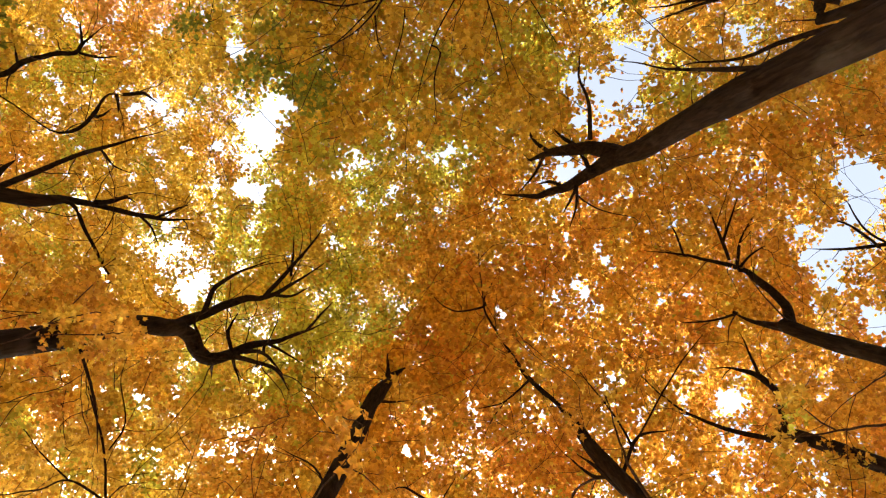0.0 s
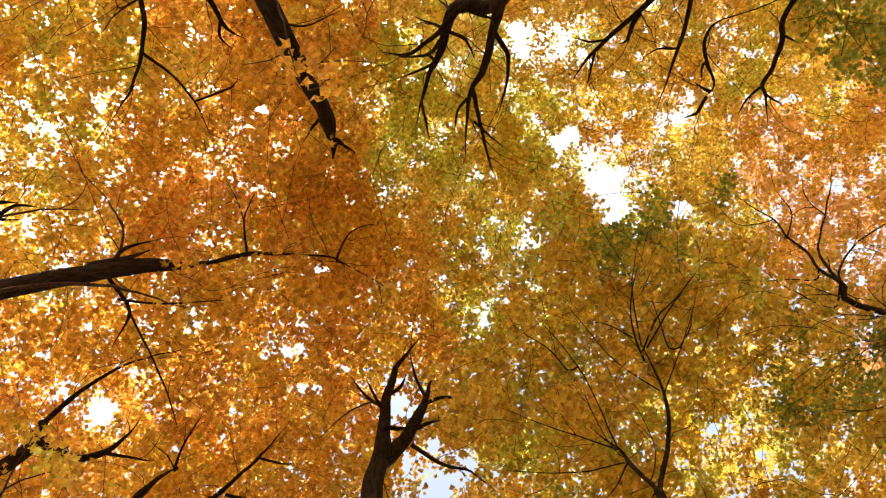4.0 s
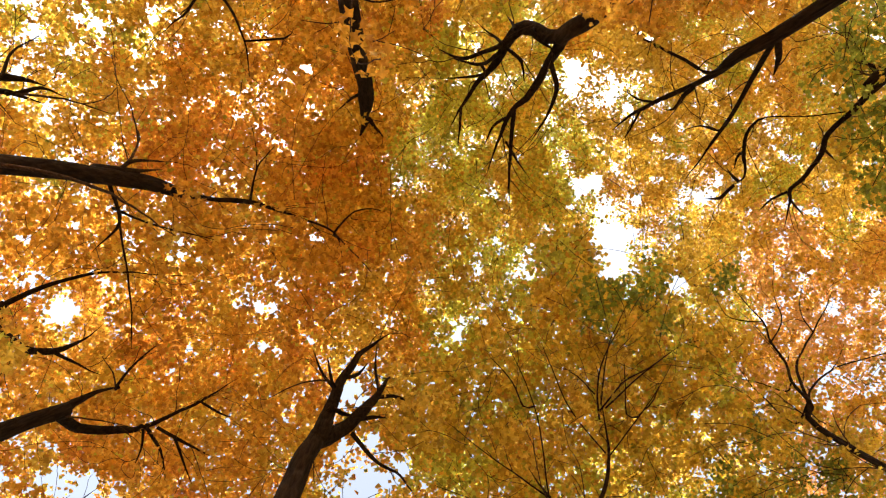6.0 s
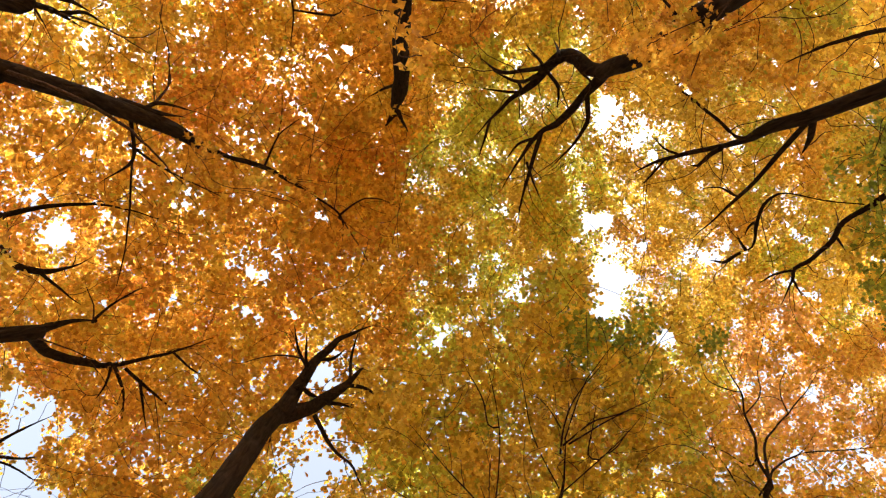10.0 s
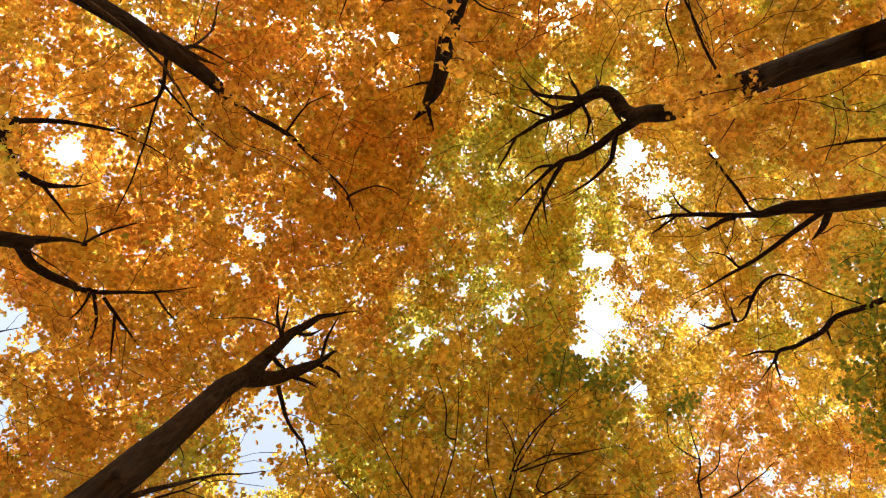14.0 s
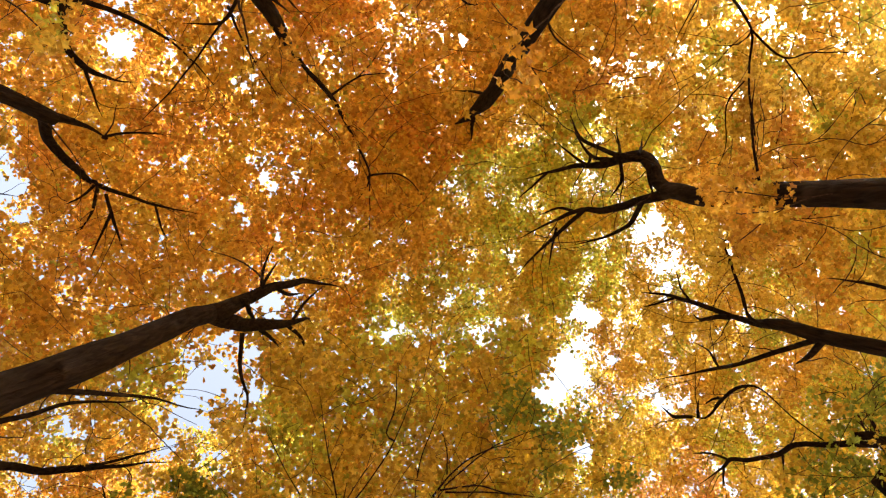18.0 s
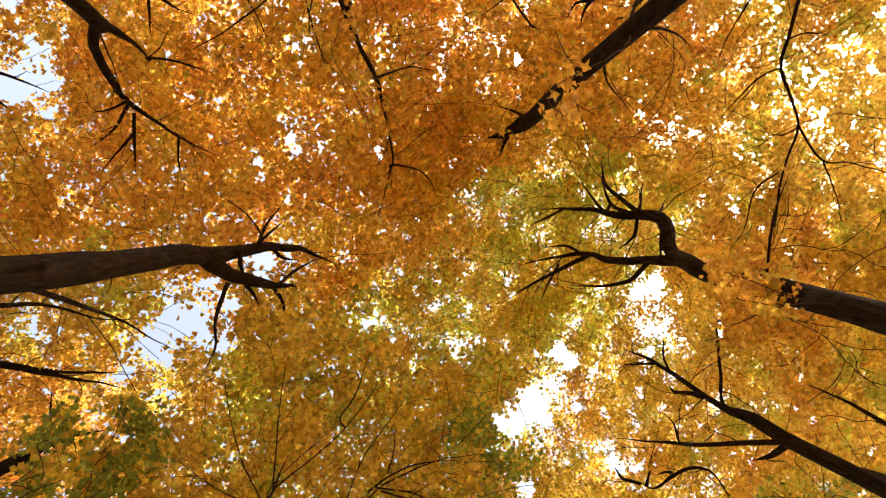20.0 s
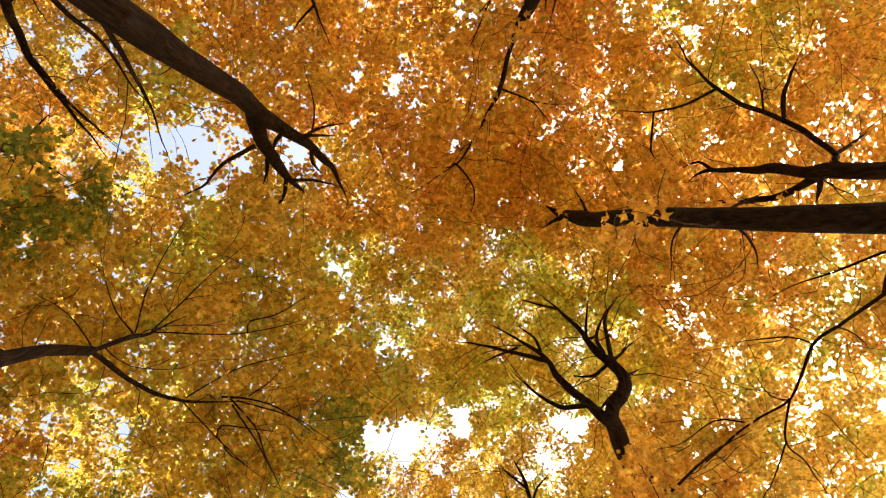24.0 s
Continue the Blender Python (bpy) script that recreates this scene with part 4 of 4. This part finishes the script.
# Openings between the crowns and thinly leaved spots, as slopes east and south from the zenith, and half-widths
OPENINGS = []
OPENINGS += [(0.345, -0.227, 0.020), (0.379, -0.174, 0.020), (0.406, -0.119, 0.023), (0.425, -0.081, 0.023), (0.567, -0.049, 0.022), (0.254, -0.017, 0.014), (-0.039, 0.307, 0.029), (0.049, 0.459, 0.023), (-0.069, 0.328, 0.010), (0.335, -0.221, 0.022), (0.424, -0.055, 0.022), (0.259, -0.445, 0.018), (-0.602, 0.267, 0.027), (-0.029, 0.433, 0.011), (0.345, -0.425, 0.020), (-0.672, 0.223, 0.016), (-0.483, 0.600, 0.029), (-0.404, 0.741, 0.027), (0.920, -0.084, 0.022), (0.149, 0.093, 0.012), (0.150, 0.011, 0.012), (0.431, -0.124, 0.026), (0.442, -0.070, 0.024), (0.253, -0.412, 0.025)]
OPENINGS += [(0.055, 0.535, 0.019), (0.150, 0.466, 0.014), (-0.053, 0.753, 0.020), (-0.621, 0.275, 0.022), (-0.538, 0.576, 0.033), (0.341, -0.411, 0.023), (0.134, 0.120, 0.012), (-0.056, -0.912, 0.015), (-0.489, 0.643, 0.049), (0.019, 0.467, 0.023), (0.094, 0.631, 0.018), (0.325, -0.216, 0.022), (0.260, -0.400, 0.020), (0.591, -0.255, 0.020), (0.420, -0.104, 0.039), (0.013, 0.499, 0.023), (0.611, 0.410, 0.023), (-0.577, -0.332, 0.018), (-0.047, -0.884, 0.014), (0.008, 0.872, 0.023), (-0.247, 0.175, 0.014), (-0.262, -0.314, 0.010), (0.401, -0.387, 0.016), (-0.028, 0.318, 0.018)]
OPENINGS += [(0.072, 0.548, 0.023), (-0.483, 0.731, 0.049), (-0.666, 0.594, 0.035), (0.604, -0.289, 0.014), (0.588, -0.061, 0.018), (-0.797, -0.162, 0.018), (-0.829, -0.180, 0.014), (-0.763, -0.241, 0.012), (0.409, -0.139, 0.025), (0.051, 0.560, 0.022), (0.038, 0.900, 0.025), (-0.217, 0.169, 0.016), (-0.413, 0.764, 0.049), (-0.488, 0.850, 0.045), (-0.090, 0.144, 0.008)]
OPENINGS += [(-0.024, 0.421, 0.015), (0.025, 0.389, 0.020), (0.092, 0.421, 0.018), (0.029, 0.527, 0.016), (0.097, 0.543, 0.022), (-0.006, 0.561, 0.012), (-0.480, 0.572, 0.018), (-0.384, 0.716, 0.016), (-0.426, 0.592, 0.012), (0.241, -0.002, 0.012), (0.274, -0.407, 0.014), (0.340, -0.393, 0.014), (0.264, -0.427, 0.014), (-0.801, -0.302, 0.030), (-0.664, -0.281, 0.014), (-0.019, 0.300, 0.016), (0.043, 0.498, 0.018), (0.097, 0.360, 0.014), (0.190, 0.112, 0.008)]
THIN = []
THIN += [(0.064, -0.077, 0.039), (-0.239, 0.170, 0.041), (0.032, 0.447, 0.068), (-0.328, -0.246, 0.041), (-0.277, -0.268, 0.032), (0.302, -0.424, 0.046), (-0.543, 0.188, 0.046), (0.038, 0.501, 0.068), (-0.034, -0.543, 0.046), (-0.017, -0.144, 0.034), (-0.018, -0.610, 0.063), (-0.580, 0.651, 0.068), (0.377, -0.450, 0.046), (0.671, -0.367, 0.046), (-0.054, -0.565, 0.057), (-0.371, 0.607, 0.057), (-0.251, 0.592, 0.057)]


# ---- foliage ----
def small_leaf():
    """A plainer lobed leaf for the high boughs."""
    v = np.array([(0, -0.4, 0), (0.5, 0.1, 0.12), (0.16, 0.14, 0.02), (0, 0.55, -0.06), (-0.16, 0.14, 0.02), (-0.5, 0.1, 0.12)])
    return v, np.array([(0, 1, 2), (0, 2, 3), (0, 3, 4), (0, 4, 5)])


def far_leaf():
    """A leaf of the highest boughs: two folded halves."""
    return np.array([(0, -0.5, 0), (0.46, 0.02, 0.14), (0, 0.5, -0.05), (-0.46, 0.02, 0.14)]), np.array([(0, 1, 2), (0, 2, 3)])


def leaf_shape():
    """A five-lobed maple leaf one unit wide, folded along its midrib: vertices, and triangles."""
    half = [(0.36, -0.15), (0.32, 0.10), (0.55, 0.36), (0.25, 0.50)]
    pts = [(0, 0.0), (0, 0.88)] + half + [(-x, y) for x, y in half]
    v = np.array([(x, y - 0.35, 0.20 * abs(x) - 0.25 * (y - 0.3) ** 2) for x, y in pts])
    right = [(0, 2, 3), (0, 3, 5), (3, 4, 5), (0, 5, 1)]
    left = [(a if a < 2 else a + 4, c if c < 2 else c + 4, b if b < 2 else b + 4) for a, b, c in right]
    return v, np.array(right + left)


def rough_field(u, v, scale, seed):
    return np.array([noise.noise((a * scale, b * scale, seed)) for a, b in zip(u, v)])


def clear_of(u, v, openings, rng):
    """Which places stay clear of the openings, whose edges are ragged."""
    wu = u + 0.024 * rough_field(u, v, 17, 9) + 0.013 * rough_field(u, v, 48, 10)
    wv = v + 0.024 * rough_field(u, v, 17, 11) + 0.013 * rough_field(u, v, 48, 12)
    edge = rng.uniform(0.5, 1.2, len(u))
    free = np.ones(len(u), bool)
    for gu, gv, gr in openings:
        free &= (wu - gu) ** 2 + (wv - gv) ** 2 > (gr * edge) ** 2
    return free


def grow_crowns():
    """Spread sprays of leaves over the canopy, each in the crown whose lobe lies nearest, clear of the openings."""
    rng = np.random.default_rng(7)
    lobes, owner, colours, full = [], [], [], []
    for k, tree in enumerate(TREES):
        for x, y, z, c, f in tree.crown:
            h = z - EYE.z
            lobes.append((x / h, y / h, h))
            owner.append(k)
            colours.append(c)
            full.append(f)
    lobes, owner, colours, full = np.array(lobes), np.array(owner), np.array(colours), np.array(full)
    side = np.arange(-1.2, 1.2, SPRAY)
    u, v = (a.ravel() for a in np.meshgrid(side, side))
    u, v = u + rng.uniform(-0.5, 0.5, len(u)) * SPRAY, v + rng.uniform(-0.5, 0.5, len(v)) * SPRAY
    keep = np.hypot(u, v) < 1.18
    u, v = u[keep], v[keep]
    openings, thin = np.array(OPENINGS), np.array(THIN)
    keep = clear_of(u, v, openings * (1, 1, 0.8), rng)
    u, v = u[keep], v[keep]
    jitter = 0.036
    ju, jv = u + jitter * rough_field(u, v, 14, 1) + rng.normal(0, 0.009, len(u)), v + jitter * rough_field(u, v, 14, 2) + rng.normal(0, 0.009, len(u))
    near = np.argmin((ju[:, None] - lobes[:, 0]) ** 2 + (jv[:, None] - lobes[:, 1]) ** 2, axis=1)
    h = lobes[near, 2] * (1 + 0.085 * rng.normal(0, 1, len(u)))
    amount = DENSITY * (1 + 0.9 * rough_field(u, v, 9, 5) + 1.9 * rough_field(u, v, 20, 6) + 0.9 * rough_field(u, v, 48, 7))
    crowns_above = DENSITY * (1 + 0.7 * rough_field(u, v, 10, 31) + 1.2 * rough_field(u, v, 24, 32) + 0.5 * rough_field(u, v, 60, 33))
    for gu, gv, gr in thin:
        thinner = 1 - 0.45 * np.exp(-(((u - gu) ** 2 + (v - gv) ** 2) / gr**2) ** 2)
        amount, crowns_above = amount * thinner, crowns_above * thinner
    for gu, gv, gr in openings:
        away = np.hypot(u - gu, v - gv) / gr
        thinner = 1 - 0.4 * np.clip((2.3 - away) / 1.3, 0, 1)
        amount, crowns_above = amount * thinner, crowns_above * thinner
    amount, crowns_above = np.clip(amount, 0.10, None), np.clip(crowns_above, 0.30, None)
    thick = np.array([tree.thick for tree in TREES])[owner]
    tall = np.flatnonzero(lobes[:, 2] > 10)
    above = tall[np.argmin((ju[:, None] - lobes[tall, 0]) ** 2 + (jv[:, None] - lobes[tall, 1]) ** 2, axis=1)]
    high = np.minimum(np.maximum(lobes[above, 2] * 1.15, h * 1.25) * rng.uniform(1.0, 1.35, len(u)), 21)
    upper = crowns_above * full[above] * FULLNESS[colours[above]] * thick[above] * np.array([tree.roof for tree in TREES])[owner][above]
    amount = amount * full[near] * FULLNESS[colours[near]] * thick[near] * np.interp(h, [6, 8.5, 11, 15], [1.8, 1.35, 1.1, 1.0])
    amount = np.where(colours[near] == OLIVE, np.maximum(amount, 0.55 * DENSITY), amount)
    patch = rough_field(u, v, 11, 21) + 0.6 * rough_field(u, v, 25, 22)
    low_hue, high_hue = turned(colours[near], patch), turned(colours[above], patch)
    near_leaf, fine = leaf_shape(), far_leaf()
    singles = {}
    for k, tree in enumerate(TREES):
        mine = np.flatnonzero(owner[near] == k)
        if len(mine):
            broad = near_leaf if np.median(h[mine]) < 11 else small_leaf()
            spread = leaves_at(mine, u, v, h, amount, full[near], 0.035, (0.090 * tree.leaf, 0.158 * tree.leaf), openings, rng)
            verts, faces, hue, poses = leaf_mesh(broad, spread, low_hue, rng)
            low = np.argsort(spread[3])[:LOOSE]
            single = np.ones(len(hue), bool)
            single[low] = False
            for i in low:
                kind = (int(hue[i]), int(i) % 4, len(broad[0]))
                if kind not in singles:
                    singles[kind] = grid_mesh("leaf", broad[0] * (1, 1, (0.4, 1.0, 1.5, -0.5)[kind[1]]), broad[1], [LEAF[kind[0]]], None, False)
                leaf = part("leaf", singles[kind], tree.base)
                leaf.matrix_basis = Matrix.LocRotScale(Vector(poses[0][i]), Euler((-poses[1][i], poses[2][i], poses[3][i])), Vector((poses[4][i],) * 3))
            n = len(broad[0])
            verts, faces, hue = verts.reshape(-1, n, 3)[single].reshape(-1, 3), faces[: single.sum() * len(broad[1])], hue[single]
            part("crown", grid_mesh("crown", verts, faces, LEAF, np.repeat(hue, len(broad[1])), False), tree.base, f"dense crown of {SHADE[np.bincount(hue).argmax()]} maple leaves", "stuff")
            low_h = h[mine] * 0.91
            twigs(tree, np.stack([u[mine] * low_h, v[mine] * low_h, low_h + EYE.z], 1), rng)
        mine = np.flatnonzero(owner[above] == k)
        if len(mine):
            spread = leaves_at(mine, u, v, high, upper * HIGH, full[above], 0.06, (0.105 * tree.leaf, 0.170 * tree.leaf), openings, rng)
            verts, faces, hue, poses = leaf_mesh(fine, spread, high_hue, rng)
            part("high_crown", grid_mesh("high_crown", verts, faces, LEAF, np.repeat(hue, len(fine[1])), False), tree.base, f"sunlit upper boughs in {SHADE[np.bincount(hue).argmax()]} leaf", "stuff")


def turned(hue, patch):
    """The hue of each spray: whole boughs have turned sooner or later than the rest of their crown."""
    later, sooner = np.array([GOLD, LIME, GOLD, LIME, OLIVE, ORANGE, ORANGE]), np.array([RUSSET, ORANGE, OLIVE, GOLD, GREEN, ORANGE, RUSSET])
    return np.where(patch > 0.27, later[hue], np.where(patch < -0.34, sooner[hue], hue))


def leaves_at(mine, u, v, h, amount, close, depth, sizes, openings, rng):
    """The single leaves of the chosen sprays: which spray, slopes east and south, height over the eye, and size."""
    own = np.repeat(mine, rng.poisson(amount[mine] * (SPRAY * h[mine] / np.clip(h[mine] / 11, 0.72, 1)) ** 2 / (LEAF_FILL * (sum(sizes) / 2) ** 2)))
    n = len(own)
    lh = h[own] * (1 + depth * rng.normal(0, 1, n))
    lu, lv = u[own] + rng.normal(0, 0.55 * SPRAY, n), v[own] + rng.normal(0, 0.55 * SPRAY, n)
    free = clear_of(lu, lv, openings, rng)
    # boughs do not close fully: small gaps run through the leaves, more of them where the crown is airy
    lace = rough_field(lu, lv, 30, 41 + 900 * depth) + 0.6 * rough_field(lu, lv, 70, 42 + 900 * depth) + rng.normal(0, 0.16, n)
    free &= lace > np.interp(close[own], [0.45, 0.75, 1.0, 1.25], [-0.16, -0.29, -0.45, -0.62])
    return own[free], lu[free], lv[free], lh[free], rng.uniform(*sizes, free.sum()) * np.clip(lh[free] / 11, 0.72, 1)


def leaf_mesh(pattern, spread, colours, rng):
    """All the given leaves as vertices and triangles, their hues, and the pose of each."""
    shape, tris = pattern
    own, lu, lv, lh, size = spread
    n = len(own)
    yaw, tip, side_tip = rng.uniform(0, 2 * np.pi, n), rng.normal(0.24, 0.40, n), rng.normal(0, 0.38, n)
    cy, sy, ct, st, cs, ss = np.cos(yaw), np.sin(yaw), np.cos(tip), np.sin(tip), np.cos(side_tip), np.sin(side_tip)
    p = shape[None] * size[:, None, None] * np.stack([rng.uniform(0.85, 1.1, n), np.ones(n), rng.uniform(-0.6, 1.6, n)], 1)[:, None]
    x, y, z = p[..., 0], p[..., 1], p[..., 2]
    x, z = x * cs[:, None] + z * ss[:, None], -x * ss[:, None] + z * cs[:, None]
    y, z = y * ct[:, None] + z * st[:, None], -y * st[:, None] + z * ct[:, None]
    x, y = x * cy[:, None] - y * sy[:, None], x * sy[:, None] + y * cy[:, None]
    at = np.stack([lu * lh, lv * lh, lh + EYE.z], 1)
    verts = (np.stack([x, y, z], -1) + at[:, None]).reshape(-1, 3)
    faces = (np.arange(n)[:, None, None] * len(shape) + tris[None]).reshape(-1, 3)
    hue = colours[own]
    stray = rng.random(n) < np.choose(hue, [0.07, 0.08, 0.25, 0.28, 0.25, 0.08, 0.15])
    hue = np.where(stray, np.where(hue == GREEN, OLIVE, rng.choice([ORANGE, GOLD, LIME], n)), hue)
    return verts, faces, hue, (at, tip, side_tip, yaw, size)


def twigs(tree, ends, rng):
    """Fine branching twigs from the limbs out to the sprays, each leaving its bough at a slant and bending out to its end."""
    pos, rad = np.vstack(tree.nodes)[:, :3], np.vstack(tree.nodes)[:, 3]
    way = np.vstack([np.gradient(line[:, :3], axis=0) if len(line) > 1 else np.zeros((len(line), 3)) for line in tree.nodes])
    way /= np.linalg.norm(way, axis=1, keepdims=True) + 1e-9
    order = np.argsort([np.min(((pos - e) ** 2).sum(1)) for e in ends])
    lines = list(tree.shoots)
    for i in order[::TWIG_EVERY]:
        e = ends[i]
        out = e - pos
        reach = np.linalg.norm(out, axis=1) + 1e-6
        along = (out * way).sum(1) / reach
        j = int(np.argmin(reach * (1.75 - along) + 0.5 * np.maximum(pos[:, 2] - e[2] + 0.2, 0)))
        a, span = pos[j], reach[j]
        n = max(3, int(span / 0.16))
        s = np.linspace(0, 1, n + 1)[:, None]
        bend = way[j] * 0.55 * span + rng.normal(0, 0.12 * span, 3)
        line = a + (e - a) * s + s * (1 - s) ** 1.4 * bend + rng.normal(0, 0.006, (n + 1, 3)) * np.minimum(s * 4, 1)
        r0 = min(0.8 * rad[j], 0.008 + 0.011 * span)
        r = r0 + (0.0065 - r0) * s
        lines.append(np.hstack([line, r]))
        step = np.diff(line, axis=0)
        pos, rad, way = np.vstack([pos, line[1:]]), np.append(rad, r[1:]), np.vstack([way, step / (np.linalg.norm(step, axis=1, keepdims=True) + 1e-9)])
    if lines:
        part("branchwork", tubes("branchwork", lines, 4, TWIG), tree.base, "fine dark twigs", "stuff")


SPRAY, DENSITY, HIGH, LEAF_FILL, TWIG_EVERY, LOOSE = 0.030, 2.25, 2.35, 0.44, 2, 260
SHADE = ["orange", "golden", "yellow-green", "olive", "dark green", "salmon-pink", "russet"]
FULLNESS = np.array([0.97, 0.95, 0.72, 0.88, 0.9, 0.8, 0.9])
grow_crowns()


# ---- unseen wood added around ----
def screening_wood():
    """Unseen wood round the clearing: trunks and crowns as one mass, blocking side light."""
    rng = np.random.default_rng(21)
    shape, tris = small_leaf()
    verts, faces, slots, start = [], [], [], 0
    lines = []
    for k in range(64):
        a, r = 2 * math.pi * (k + rng.uniform(-0.3, 0.3)) / 64, rng.uniform(15, 30)
        x, y, top = r * math.cos(a), r * math.sin(a), rng.uniform(15, 20)
        lines.append(curve([(x, y, -0.2, 0.26), (x + rng.uniform(-0.3, 0.3), y, 4, 0.2), (x, y + rng.uniform(-0.3, 0.3), min(0.7 * top, 0.8 * r - 1), 0.1)], 0.8))
        n = 700
        q = rng.normal(0, 1, (n, 3))
        q *= (rng.uniform(0.35, 1, n) / np.linalg.norm(q, axis=1))[:, None]
        at = q * (3.6, 3.6, 0.42 * top) + (x, y, 0.57 * top)
        at = at[(at[:, 2] > 1.2) & (np.hypot(at[:, 0], at[:, 1]) > 1.17 * (at[:, 2] - EYE.z) + 0.4)]
        n = len(at)
        turn = rng.uniform(0, 2 * np.pi, n)
        size = rng.uniform(0.34, 0.56, n)
        p = shape[None] * size[:, None, None]
        px, py = p[..., 0] * np.cos(turn)[:, None] - p[..., 1] * np.sin(turn)[:, None], p[..., 0] * np.sin(turn)[:, None] + p[..., 1] * np.cos(turn)[:, None]
        tilt = rng.normal(0, 0.6, n)[:, None]
        verts.append((np.stack([px, py * np.cos(tilt), p[..., 2] + py * np.sin(tilt)], -1) + at[:, None]).reshape(-1, 3))
        faces.append((start + np.arange(n)[:, None, None] * len(shape) + tris[None]).reshape(-1, 3))
        slots.append(np.full(n * len(tris), rng.choice([ORANGE, GOLD, OLIVE, LIME])))
        start += n * len(shape)
    wood = tagged(new("screening_wood"), "unseen wood of autumn maples added round the clearing to block side light", "woods", kind="stuff")
    part("foliage", grid_mesh("foliage", np.vstack(verts), np.vstack(faces), LEAF, np.concatenate(slots), False), wood, kind="stuff")
    part("stand", tubes("stand", lines, 8, BARK), wood, kind="stuff")


screening_wood()
